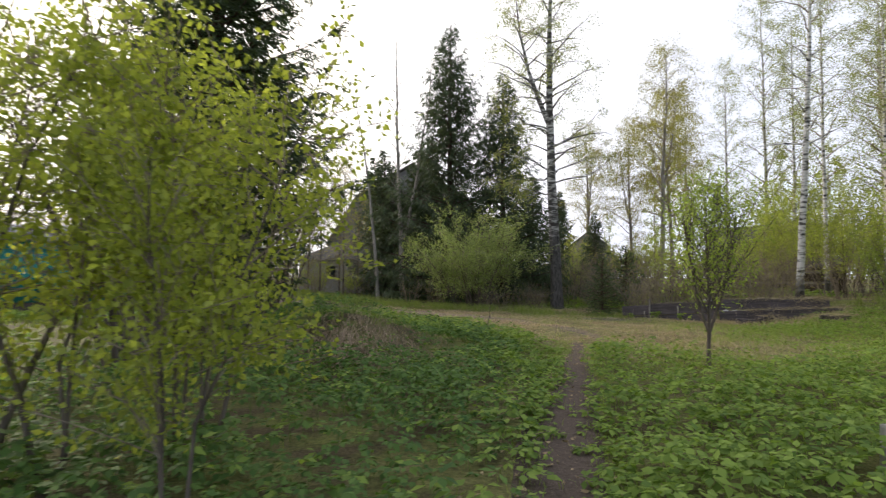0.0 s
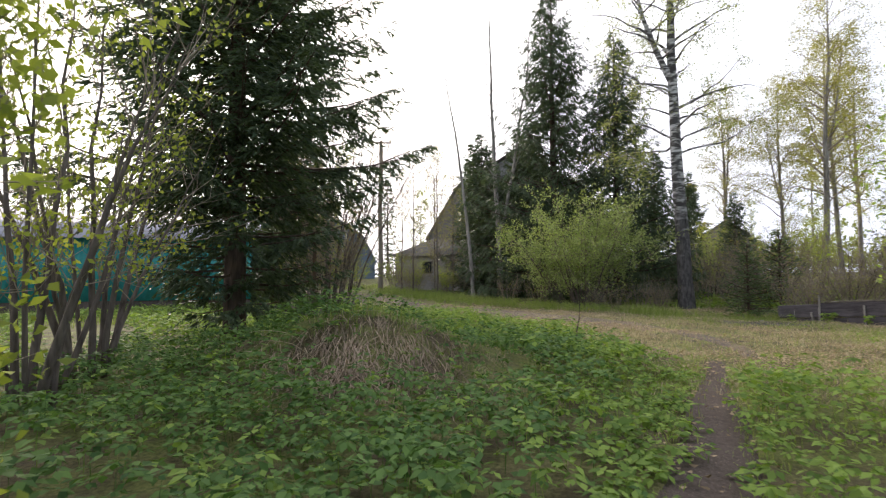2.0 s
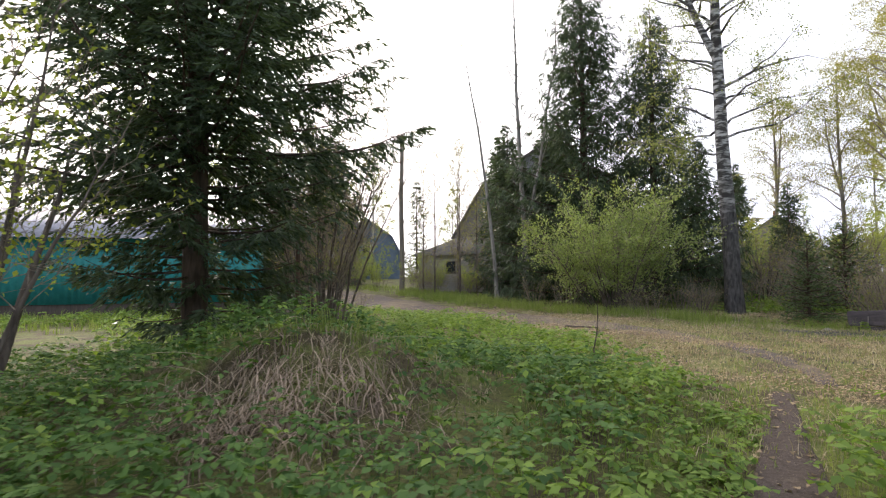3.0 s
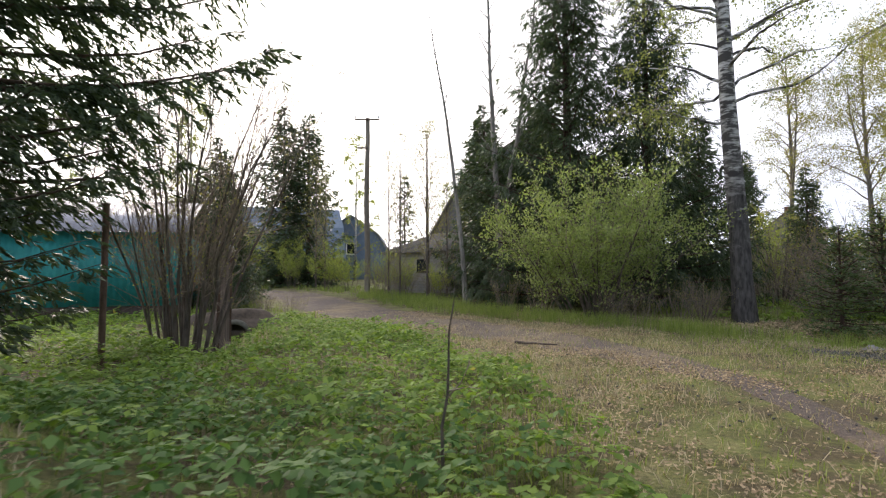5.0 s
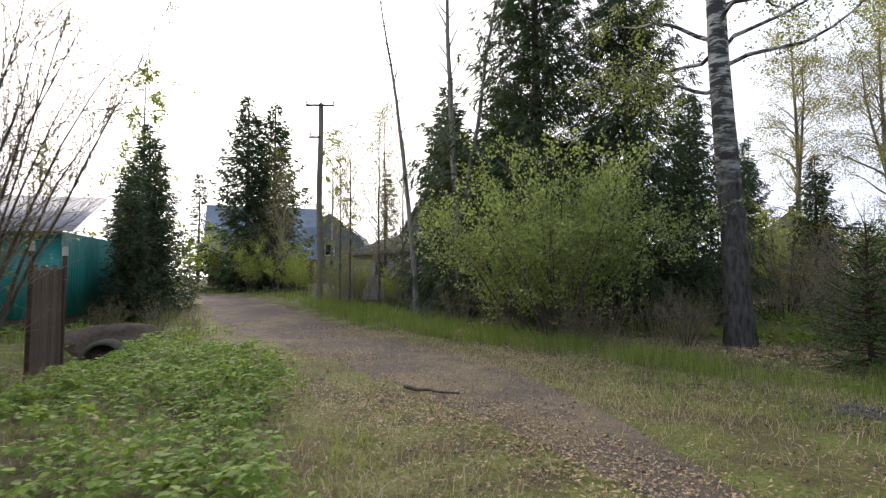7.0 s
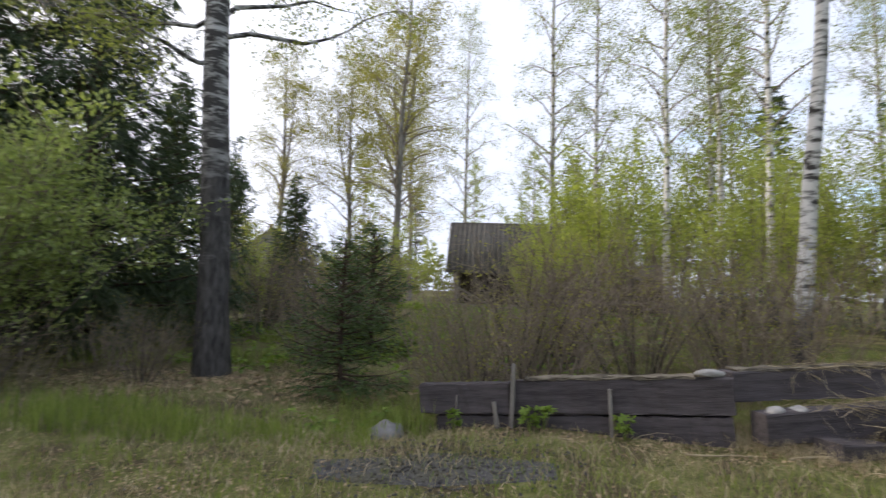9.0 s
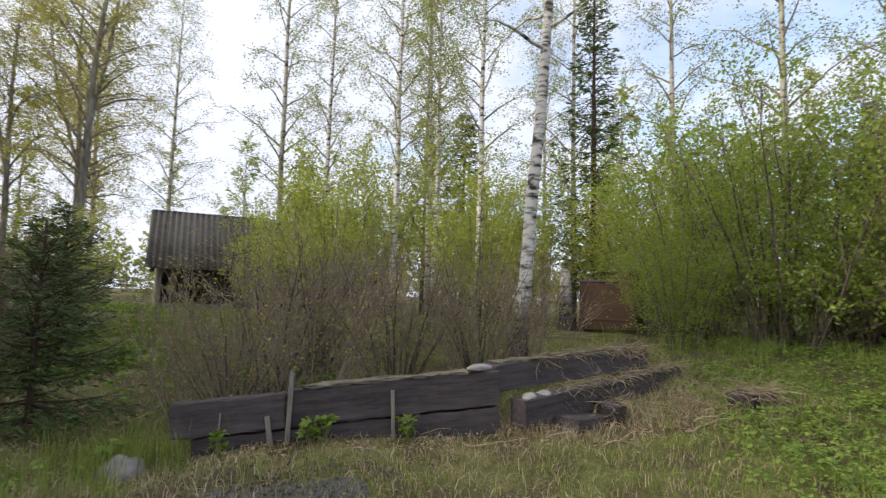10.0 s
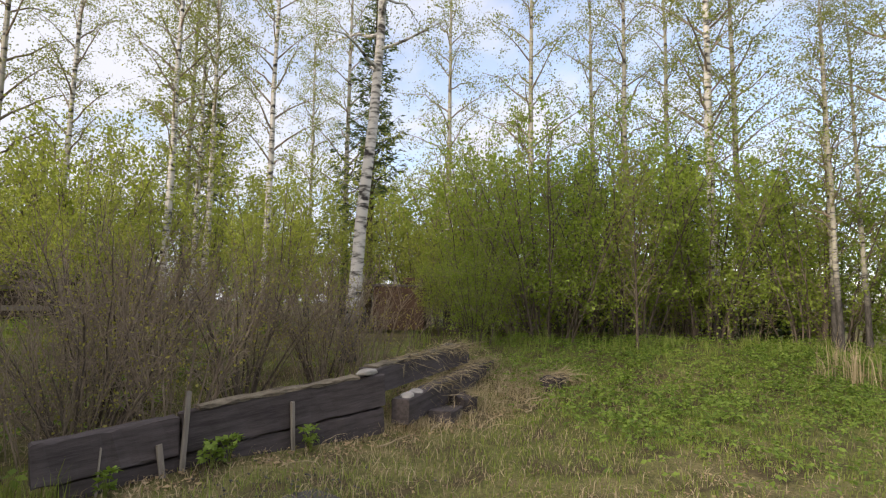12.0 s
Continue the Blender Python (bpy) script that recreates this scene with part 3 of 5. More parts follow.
for x, y, turn, s in ((-1.0, 35.5, 150, 1.15), (-1.6, 33.4, 260, 1.0), (-4.7, 36.9, 310, 1.05), (-15.2, 29.4, 20, 0.85), (-17.5, 30.5, 200, 0.7), (-20.8, 43.0, 50, 1.5), (-19.4, 44.0, 110, 1.45), (9.6, 45.0, 75, 0.95), (19.6, 8.2, 40, 0.72), (18.9, 5.4, 140, 0.66), (20.2, 11.4, 230, 0.7), (5.2, 31.5, 200, 0.8), (-2.9, 31.4, 80, 0.8), (-14.5, 28.6, 130, 0.5), (-16.4, 29.4, 300, 0.55), (-12.1, 25.7, 15, 0.5), (-12.9, 27.4, 95, 0.62), (9.4, 33.6, 35, 0.62)):
    again(mid_spruce, x, y, turn, s)
right_spruce = spruce("spruce", "slender light green spruce among birches", 24, 12.6, 2.3, 0.13, NEEDLES_LIGHT, 0.1, 0.5, 6, 12, 3.0, 0.22, hang=0.6, fat=0.24, curtain=0.5)
put(right_spruce, 21.5, 18.8)
small_spruce = spruce("spruce", "small young spruce beside the ditch", 25, 2.5, 1.15, 0.035, NEEDLES_LIGHT, 0.05, 0.15, 7, 14, 3.4, 0.10, hang=0.5, fat=0.24, curtain=0.5, broad=0.36)
put(small_spruce, 6.5, 22.2, 0, 0.9)
again(small_spruce, 8.6, 25.5, 80, 1.15)

willow = shrub("willow", "broad goat willow bush with fresh yellow-green leaves", 31, 4.5, 2.1, 42, LEAF_WILLOW, BARK, 18, 0.9, 11, 0.085, 0.046, 0.6, 0.026, 0.24, base=0.9, rise=0.7, hang=-0.25)
put(willow, 1.5, 24.6)

# slender birches across the wall
b2 = broadleaf("birch", "slender white birch with a leaning trunk behind the timber wall", 41, 13.5, 0.13, BIRCH, LEAF_BIRCH,
               [(0, 0), (0.1, -0.2), (0.2, -0.38), (0.3, -0.5), (0.35, -0.6), (0.35, -0.6)], 0.38, 26, 2.4, 0.6, -0.7, 6, 0.8, 26, 0.045, 0.033, bare=0.1, single=True)
put(b2, 12.0, 18.35)
slim = broadleaf("birch", "slim white-stemmed birch in thin spring leaf", 42, 14.5, 0.11, BIRCH, LEAF_BIRCH, None, 0.3, 32, 2.2, 0.9, -0.7, 7, 0.85, 34, 0.062, 0.044, group="birches across the wall", bare=0.08)
slim_b = broadleaf("birch", "slim white-stemmed birch in thin spring leaf", 43, 16, 0.12, BIRCH_FAR, LEAF_BIRCH, None, 0.22, 34, 2.5, 0.9, -0.7, 7, 0.95, 32, 0.066, 0.048, group="birches across the wall", bare=0.08)
put(slim, 17.6, 21.4)
put(slim_b, 17.2, 28.6)
olive = broadleaf("birch", "spreading birch with yellowish budding crown", 44, 12.5, 0.14, BARK_PALE, LEAF_OLIVE, [(0, 0), (0.15, 0), (0.2, 0.1), (0.45, 0.1), (0.5, 0)], 0.26, 36, 2.9, 0.85, -1.0, 9, 0.95, 32, 0.06, 0.045, forks=[(0.4, (0.35, 0.2), 5.5)], shape=0.6)
put(olive, 13.8, 34.5, 0, 1.25)
for x, y, turn, s in ((16.8, 23.8, 40, 1.0), (19.4, 23.7, 100, 1.05), (19.8, 24.2, 210, 0.9), (27, 22, 130, 1.05), (15.3, 9.7, 190, 1.15), (16.2, 9.2, 260, 1.0), (17.6, 27.0, 310, 0.95)):
    again(slim, x, y, turn, s)
for x, y, turn, s in ((22, 25.5, 60, 1.0), (22, 10.5, 220, 1.0), (18.5, 7.0, 310, 1.05), (14.5, 4.5, 30, 1.0), (20, 38, 80, 1.0), (12.4, 7.2, 95, 0.9), (24, 20, 12, 1.1), (17.2, 11.2, 33, 0.9), (19, 13.6, 140, 1.0), (20.5, 8.4, 80, 1.0), (18.6, 16.2, 200, 0.85), (13.0, 8.4, 200, 0.55), (13.5, 8.1, 20, 0.6), (13.2, 7.6, 280, 0.54)):
    again(slim_b, x, y, turn, s)
for x, y, turn, s in ((19, 42, 60, 1.1), (10.2, 38.2, 240, 0.95), (16.4, 38.5, 120, 1.15), (12.4, 35.6, 75, 0.9)):
    again(olive, x, y, turn, s)

# bare and leaning trees by the shed
lean = broadleaf("bare_tree", "thin leaning bare tree with a pale trunk", 51, 11.5, 0.10, BARK_PALE, LEAF_BIRCH,
                 [(0, 0), (-0.12, 0), (-0.3, 0), (-0.52, 0), (-0.8, 0), (-1.1, 0), (-1.4, 0)], 0.5, 16, 0.7, 0.8, 0.2, 3, 0.3, 5, 0.04, 0.03, bare=0.8, twig_mat=BARK_PALE)
put(lean, -3.4, 28.7)
twin = broadleaf("bare_tree", "tall twin-stemmed bare aspen with grey bark", 52, 14.5, 0.15, BARK_PALE, LEAF_BIRCH, [(0, 0), (-0.1, 0), (-0.3, 0), (-0.45, 0), (-0.5, 0)], 0.3, 30, 1.7, 1.1, 0.1, 4, 0.5, 4, 0.04, 0.03, forks=[(0.2, (0.3, 0.0), 10.0)], bare=0.9, twig_mat=BARK_PALE)
put(twin, -2.2, 29.6)
thin_tree = broadleaf("young_tree", "thin young rowan tree in sparse new leaf", 53, 7.2, 0.05, BARK, LEAF_OLIVE, None, 0.16, 34, 1.7, 1.5, -0.1, 8, 0.7, 8, 0.06, 0.04, group="young trees by the pole", bare=0.35)
put(thin_tree, -7.0, 31.0)
again(thin_tree, -5.6, 30.6, 120, 1.0)
again(thin_tree, -6.2, 32.6, 220, 1.1)
again(thin_tree, -15.2, 39, 80, 0.95)
again(thin_tree, -17, 41, 20, 1.2)
again(thin_tree, -7.9, 31.9, 300, 0.9)
again(thin_tree, -4.9, 31.2, 40, 0.85)
again(thin_tree, 12.7, 12.8, 70, 0.55)

# alder clump at the fence
alder = shrub("alder", "clump of bare dark alder stems at the fence", 61, 6.2, 1.7, 30, LEAF_OLIVE, BARK, 20, 1.0, 4, 0.04, 0.026, 0.26, 0.034, 0.25, 0.82, base=0.6, rise=1.0, sub=5)
put(alder, -5.4, 16.6)

# leafy saplings beside the start
rowan = shrub("rowan", "many-stemmed young rowan with bright new leaves", 62, 4.6, 1.4, 10, LEAF_ROWAN, BARK, 16, 0.8, 13, 0.06, 0.037, 0.3, 0.026, 0.25, 0.15, base=0.5)
put(rowan, -3.3, 3.5)
again(rowan, -4.6, 3.6, 40, 1.1)
bare_rowan = shrub("rowan", "many-stemmed dark rowan with sparse new leaf clusters", 66, 4.9, 1.3, 9, LEAF_ROWAN, BARK, 15, 0.85, 6, 0.065, 0.04, 0.28, 0.045, 0.22, 0.45, base=0.35, hang=-0.15, sub=3)
put(bare_rowan, -4.1, 7.3)
again(bare_rowan, -4.7, 8.6, 220, 1.05)
sapling = shrub("rowan", "slender rowan sapling in fresh leaf", 63, 3.8, 0.9, 3, LEAF_ROWAN, BARK, 26, 0.65, 16, 0.06, 0.037, 0.12, 0.018, 0.25, base=0.08)
put(sapling, -1.85, 4.35)
again(sapling, -1.35, 2.7, 100, 0.8)
again(sapling, -2.3, 3.3, 190, 1.0)
again(sapling, -1.95, 4.1, 260, 1.05)
young = broadleaf("young_willow", "small willow tree with feathery yellow-green shoots", 64, 2.6, 0.034, BARK, LEAF_SPRING, [(0, 0), (0.05, 0.02), (0.03, 0), (0.0, 0)], 0.2, 30, 1.15, 1.5, 0.2,
                  6, 0.4, 11, 0.06, 0.024, forks=[(0.22, (0.5, 0.1), 1.9), (0.25, (-0.5, -0.2), 1.8)], shape=0.55, twig_mat=BARK)
put(young, 4.1, 8.45)
stick = shrub("sapling", "thin bare sapling stick standing in ground elder", 65, 1.75, 0.25, 1, LEAF_OLIVE, BARK, 2, 0.2, 2, 0.03, 0.02, 0.05, 0.02, 0.5, 0.5, base=0.02, category="sapling")
put(stick, 0.93, 11.55)

# thicket at the right
thick = shrub("thicket_bush", "tall leafy willow thicket in bright spring green", 71, 4.7, 1.5, 20, LEAF_SPRING, BARK, 20, 0.8, 14, 0.063, 0.04, 0.3, 0.024, 0.08, base=0.8, group="thicket bushes", sub=1, single=False, fine=False)
put(thick, 14.2, 14.2, 0, 1.2)
for x, y, turn, s in ((14.8, 12.2, 50, 1.25), (15.0, 10.2, 130, 1.2), (14.2, 8.0, 200, 1.2), (13.2, 5.8, 280, 1.1), (13.4, 15.9, 245, 0.55), (16.5, 15.4, 90, 1.2)):
    again(thick, x, y, turn, s)
rear = shrub("thicket_bush", "leafy depth of the willow thicket", 74, 4.9, 1.7, 16, LEAF_SPRING, BARK, 16, 0.9, 9, 0.10, 0.065, 0.35, 0.026, 0.05, base=0.9, group="thicket bushes", sub=1, single=False, fine=False)
put(rear, 17.5, 12.6, 160, 1.15)
for x, y, turn, s in ((17.5, 9.2, 240, 1.2), (16, 6.0, 310, 1.15), (20, 16.2, 75, 1.15), (21.5, 13.0, 15, 1.3), (19.5, 6.5, 200, 1.3), (20.5, 10.0, 100, 1.3), (15.5, 2.0, 20, 1.2), (9.5, 0.5, 60, 1.0), (11.5, 3.2, 20, 1.0), (18.0, 14.4, 300, 1.1)):
    again(rear, x, y, turn, s)
pale = shrub("thicket_bush", "loose young birch growth in a sunlit pale green", 73, 4.2, 1.3, 14, LEAF_PALE, BARK, 14, 0.85, 16, 0.072, 0.048, 0.25, 0.018, 0.2, base=0.9, rise=1.1, group="thicket bushes", sub=1, single=False, fine=False)
put(pale, 15.2, 20.6)
for x, y, turn, s in ((14.3, 24.3, 20, 0.9), (16.6, 25.6, 110, 1.4), (18.6, 27.6, 70, 1.4), (20.5, 31, 10, 1.4), (15.4, 27.8, 200, 0.55), (9.0, 36, 300, 0.9), (12.5, 35.5, 20, 0.9), (18.6, 19.6, 140, 1.0), (20.8, 22.2, 190, 1.15), (16.4, 27.2, 240, 0.95), (23, 29, 340, 1.3), (26, 24, 30, 1.4), (12.2, 31.5, 80, 0.8), (-7.3, 32.2, 15, 0.42), (-8.9, 33.6, 100, 0.5), (-5.2, 31.0, 190, 0.36), (-14.8, 38.5, 50, 0.7), (-18.5, 40.5, 150, 0.8), (-12.6, 37.0, 210, 0.55), (-22, 42, 330, 0.9), (-24, 47, 20, 1.0), (19.4, 21.2, 75, 1.2), (15.5, 16.5, 165, 0.62), (18.9, 17.0, 20, 1.15), (18.2, 15.6, 255, 1.25), (21.8, 24.6, 35, 1.5), (22.5, 18.5, 125, 1.5), (24.5, 15.5, 215, 1.5), (21.4, 27.4, 305, 1.5)):
    again(pale, x, y, turn, s)
brush = shrub("brush", "brown twiggy brush of upright bare shoots", 72, 2.4, 0.7, 19, LEAF_OLIVE, TWIG, 7, 0.7, 6, 0.045, 0.03, 0.36, 0.015, 0.2, 0.7, base=0.95, group="brush behind the timber wall", single=False, sub=1, rise=1.3)
put(brush, 8.4, 19.8, 0, 0.9)
for x, y, turn, s in ((7.5, 20.6, 75, 0.8), (10.2, 18.4, 195, 0.75), (7.9, 21.6, 100, 0.45), (9.4, 20.9, 160, 0.8), (10.8, 17.9, 280, 0.8), (12.6, 20.5, 340, 0.95), (11.2, 22.4, 20, 1.0), (13.8, 18.8, 140, 0.9), (14.0, 22.6, 200, 1.0), (-7.8, 33.2, 20, 0.7), (-5.6, 31.6, 90, 0.7), (-4.4, 30.8, 150, 0.6), (3.6, 24.9, 10, 0.55), (-1.6, 27.2, 60, 0.6), (-8.2, 32.0, 110, 0.9), (-7.2, 31.2, 170, 0.8), (8.2, 27.5, 230, 1.1), (11.5, 26.5, 290, 0.7), (6.9, 30.0, 350, 1.2), (-0.3, 26.4, 120, 0.6), (15.4, 12.9, 15, 0.8), (15.6, 11.0, 105, 0.8), (15.3, 9.0, 195, 0.8), (14.6, 7.2, 285, 0.8), (15.0, 14.8, 60, 0.8), (4.4, 25.2, 240, 0.5), (2.6, 23.6, 330, 0.45), (-9.4, 22.6, 20, 0.42), (-7.4, 23.2, 140, 0.4), (-8.6, 23.4, 250, 0.4)):
    again(brush, x, y, turn, s)

bare_bush = shrub("bare_bush", "bare brown bush with arching dark stems", 75, 2.5, 1.1, 16, LEAF_OLIVE, BARK, 12, 0.7, 3, 0.04, 0.028, 0.5, 0.022, 0.15, 0.75, base=0.5, rise=0.9, sub=3, group="brush behind the timber wall")
put(bare_bush, 8.7, 20.8)
for x, y, turn, s in ((9.9, 19.5, 70, 0.9), (7.7, 20.4, 150, 0.65), (11.0, 18.7, 220, 0.8), (10.4, 21.4, 300, 1.05), (4.0, 23.6, 20, 0.45), (6.9, 24.4, 110, 0.8), (8.9, 27.6, 200, 1.25), (10.4, 30.2, 290, 1.4), (7.6, 30.8, 30, 1.3), (2.0, 23.5, 160, 0.4)):
    again(bare_bush, x, y, turn, s)

# far woods
far_birch = broadleaf("birch", "far birch in the wood edge", 81, 14, 0.15, BIRCH_FAR, LEAF_BIRCH, None, 0.15, 22, 3.0, 0.9, -0.5, 3, 1.0, 22, 0.19, 0.14, group="far woods", sides=6)
far_spruce = spruce("spruce", "far dark spruce in the wood edge", 82, 13, 3.0, 0.18, NEEDLES, 0.05, 0.65, 6, 5, 2.0, 0.45, group="far woods", hang=0.7, fat=0.3)
put(far_birch, 38, 20)
put(far_spruce, 36, 30)
for j in range(46):
    a = radians(-62 + j * 6.1)
    r = 52 + 16 * math.sin(j * 2.1) + (j % 2) * 9
    x, y = 4 + r * math.sin(a), 14 + r * math.cos(a)
    if j % 3 == 0 and a < 0.9:
        again(far_spruce, x, y, j * 67, 0.85 + 0.1 * math.sin(j))
    else:
        again(far_birch, x, y, j * 67, 0.9 + 0.2 * math.sin(j * 1.3))
far_bush = shrub("far_bush", "far leafy bush of the wood edge", 83, 5.0, 2.4, 8, LEAF_BIRCH, BARK, 7, 1.2, 6, 0.32, 0.22, 0.5, 0.03, 0.05, base=1.2, group="far woods", sub=1, single=False, fine=False)
put(far_bush, 34, 16)
for j in range(56):
    a = radians(-58 + j * 4.1)
    r = 43 + 5 * math.sin(j * 1.7) + (j % 3) * 2.5
    x, y = 4 + r * math.sin(a), 14 + r * math.cos(a)
    if -0.62 < math.atan2(x - 2.4, y - 11.2) < -0.28:
        continue
    again(far_bush, x, y, j * 71, 0.85 + 0.25 * math.sin(j * 2.3))
for j in range(26):
    a = radians(-8 + j * 3.4)
    r = 35 + 2.5 * math.sin(j * 2.9)
    again(far_bush, 4 + r * math.sin(a), 14 + r * math.cos(a), j * 53, 0.55 + 0.15 * math.sin(j * 1.9))

# ---- timber wall ----
OLD_WOOD = plain_mat("tarred_wood", (0.028, 0.024, 0.025), (0.13, 0.113, 0.115), 0.85, 0, 7.0, (0.35, 3, 3), 0.6)
GREY_WOOD = plain_mat("silver_grey_wood", (0.13, 0.115, 0.10), (0.36, 0.33, 0.29), 0.85, 0, 9.0, (3, 3, 0.4), 0.5)
TOP_MOSS = plain_mat("straw_and_moss", (0.07, 0.06, 0.048), (0.27, 0.235, 0.175), 0.95, 0, 14.0, (1, 1, 1), 0.8)
CONCRETE = plain_mat("pale_concrete", (0.22, 0.21, 0.2), (0.43, 0.42, 0.395), 0.9, 0, 9.0)
STONE = plain_mat("grey_stone", (0.12, 0.115, 0.11), (0.36, 0.35, 0.33), 0.9, 0, 6.0)


def beam(sx, sy, sz, seed, cuts=14, rough=0.006):
    """A weathered squared timber along x, its faces uneven and its edges worn."""
    rng = np.random.default_rng(seed)
    bm = bmesh.new()
    box(bm, sx, sy, sz, Matrix(), min(0.016, sz * 0.3, sy * 0.3))
    for i in range(1, cuts):
        bmesh.ops.bisect_plane(bm, geom=bm.verts[:] + bm.edges[:] + bm.faces[:], plane_co=(-sx / 2 + sx * i / cuts, 0, 0), plane_no=(1, 0, 0))
    for v in bm.verts:
        v.co += Vector((rng.normal(0, rough * 0.7), rng.normal(0, rough * 0.9), rng.normal(0, rough)))
    return bm


def span(ob, a, b):
    """Lays a part made along x between the points a and b."""
    a, b = Vector(a), Vector(b)
    x = (b - a).normalized()
    y = Vector((0, 0, 1)).cross(x).normalized()
    ob.matrix_local = Matrix.Translation((a + b) / 2) @ Matrix((x, y, x.cross(y))).transposed().to_4x4()
    return ob


def rock(rx, ry, rz, seed, sub=3):
    rng = np.random.default_rng(seed)
    bm = bmesh.new()
    bmesh.ops.create_icosphere(bm, subdivisions=sub, radius=1.0)
    off = rng.uniform(0, 50, 3)
    for v in bm.verts:
        d = 1 + 0.28 * noise.noise(Vector(v.co * 1.3) + Vector(off)) + 0.08 * noise.noise(Vector(v.co * 4) + Vector(off))
        v.co = Vector((v.co.x * rx * d, v.co.y * ry * d, max(v.co.z * rz * d, -0.4 * rz)))
    for f in bm.faces:
        f.smooth = True
    return bm


def mix_pt(a, b, t, dz=0.0):
    return (a[0] + (b[0] - a[0]) * t, a[1] + (b[1] - a[1]) * t, a[2] + (b[2] - a[2]) * t + dz)


wall = empty("timber_wall", "low retaining wall of stacked dark weathered timbers", "wall")
WL, WC = (6.66, 20.07, -0.35), (8.71, 17.49, -0.065)
for t0, t1, dz, h, seed, off in ((-0.014, 0.315, 0.38, 0.34, 1, 0.0), (0.32, 1.0, 0.38, 0.36, 2, 0.01), (0.05, 0.65, 0.0, 0.35, 3, 0.035), (0.655, 1.0, 0.0, 0.355, 4, 0.012)):
    a, b = mix_pt(WL, WC, t0, dz), mix_pt(WL, WC, t1, dz)
    ln = (Vector(b) - Vector(a)).length
    o = span(part("timber", beam(ln - 0.01, 0.15, h, seed), OLD_WOOD, wall), a, b)
    o.location += Vector((0.79, 0.61, 0)) * (0.075 + off)
cap = span(part("top_board", beam(1.75, 0.17, 0.025, 8, 16, 0.008), TOP_MOSS, wall, "strip of pale rotten wood and moss"), mix_pt(WL, WC, 0.36, 0.745), mix_pt(WL, WC, 0.88, 0.745))
cap.location += Vector((0.79, 0.61, 0)) * 0.09
for t, top, w, lean_, out in ((0.315, 0.84, 0.045, 1.5, 0.03), (0.285, 0.42, 0.05, -9, 0.03), (0.645, 0.55, 0.04, -3, 0.028), (0.115, 0.5, 0.02, 2, 0.02)):
    p = mix_pt(WL, WC, t)
    g = bmesh.new()
    box(g, w, w * 0.7, top + 0.2, Matrix(), 0.006, 0.006, RNG)
    o = part("stake", g, GREY_WOOD, wall, "thin grey wooden stake")
    o.matrix_local = Matrix.Translation((p[0] - 0.79 * out, p[1] - 0.61 * out, p[2] - 0.1)) @ pose(0, 0, 0, 0, 0, -52.3) @ pose(0, 0, 0, 0, lean_, 0)

back = empty("timber_pile", "two old squared timbers overgrown with dry grass", "timber")
span(part("timber", beam(3.0, 0.26, 0.30, 11), OLD_WOOD, back), (8.95, 17.75, 0.40), (11.6, 16.35, 0.52))
span(part("timber", beam(3.2, 0.24, 0.30, 12), OLD_WOOD, back), (8.72, 17.38, 0.06), (11.75, 15.85, 0.27))
for a, b, ln, w in (((9.0, 17.72, 0.7), (11.5, 16.4, 0.815), 2.8, 0.2),):
    span(part("moss_cap", beam(ln, w, 0.03, 17, 20, 0.012), TOP_MOSS, back, "cap of straw and moss"), a, b)
slab = solo("timber_offcut", beam(0.62, 0.3, 0.16, 13, 6), OLD_WOOD, "short dark timber offcut lying in the grass", "timber")
slab.matrix_world = pose(9.35, 16.75, float(H(9.35, 16.75)) - 0.02, 0, 4, -20)
stump = solo("log_end", beam(0.36, 0.24, 0.22, 14, 5, 0.012), OLD_WOOD, "rotten log end draped with straw", "log")
stump.matrix_world = pose(9.75, 16.5, float(H(9.75, 16.5)) - 0.03, 0, 0, 30)
old_log = solo("buried_log", beam(0.7, 0.3, 0.2, 15, 7, 0.015), OLD_WOOD, "half-buried log covered with hanging straw", "log")
old_log.matrix_world = pose(10.75, 14.95, float(H(10.75, 14.95)) - 0.04, 0, 0, -28)
for x, y, z, a, s, seed in ((8.62, 17.72, 0.695, -40, (0.15, 0.09, 0.05), 1), (8.95, 17.25, 0.37, 10, (0.10, 0.08, 0.06), 2), (9.2, 17.15, 0.38, 40, (0.12, 0.08, 0.05), 3)):
    st = solo("stone", rock(*s, seed), CONCRETE, "pale broken stone resting on the timbers", "stone", "stones on the timbers")
    st.matrix_world = pose(x, y, z, 0, 0, a)
st = solo("boulder", rock(0.24, 0.18, 0.17, 5), STONE, "grey boulder lying in dry grass by the wall", "stone")
st.matrix_world = at_ground(6.28, 20.25, 0.03, 30)
kerb = bmesh.new()
box(kerb, 1.0, 0.5, 0.4, Matrix(), 0.02, 0.012, RNG)
kerb = solo("concrete_block", kerb, CONCRETE, "weathered pale concrete block among ground elder", "block")
kerb.matrix_world = pose(3.55, 3.6, float(H(3.55, 3.6)) - 0.06, 0, 2, -8)

# ---- pole ----
POLE_WOOD = plain_mat("pole_wood", (0.09, 0.075, 0.055), (0.27, 0.235, 0.18), 0.9, 0, 5.0, (5, 5, 0.4), 0.5)
METAL = plain_mat("rusted_steel", (0.05, 0.035, 0.028), (0.17, 0.11, 0.08), 0.7, 0.4, 12.0)
GLASSY = plain_mat("porcelain", (0.45, 0.44, 0.42), (0.6, 0.59, 0.57), 0.25)


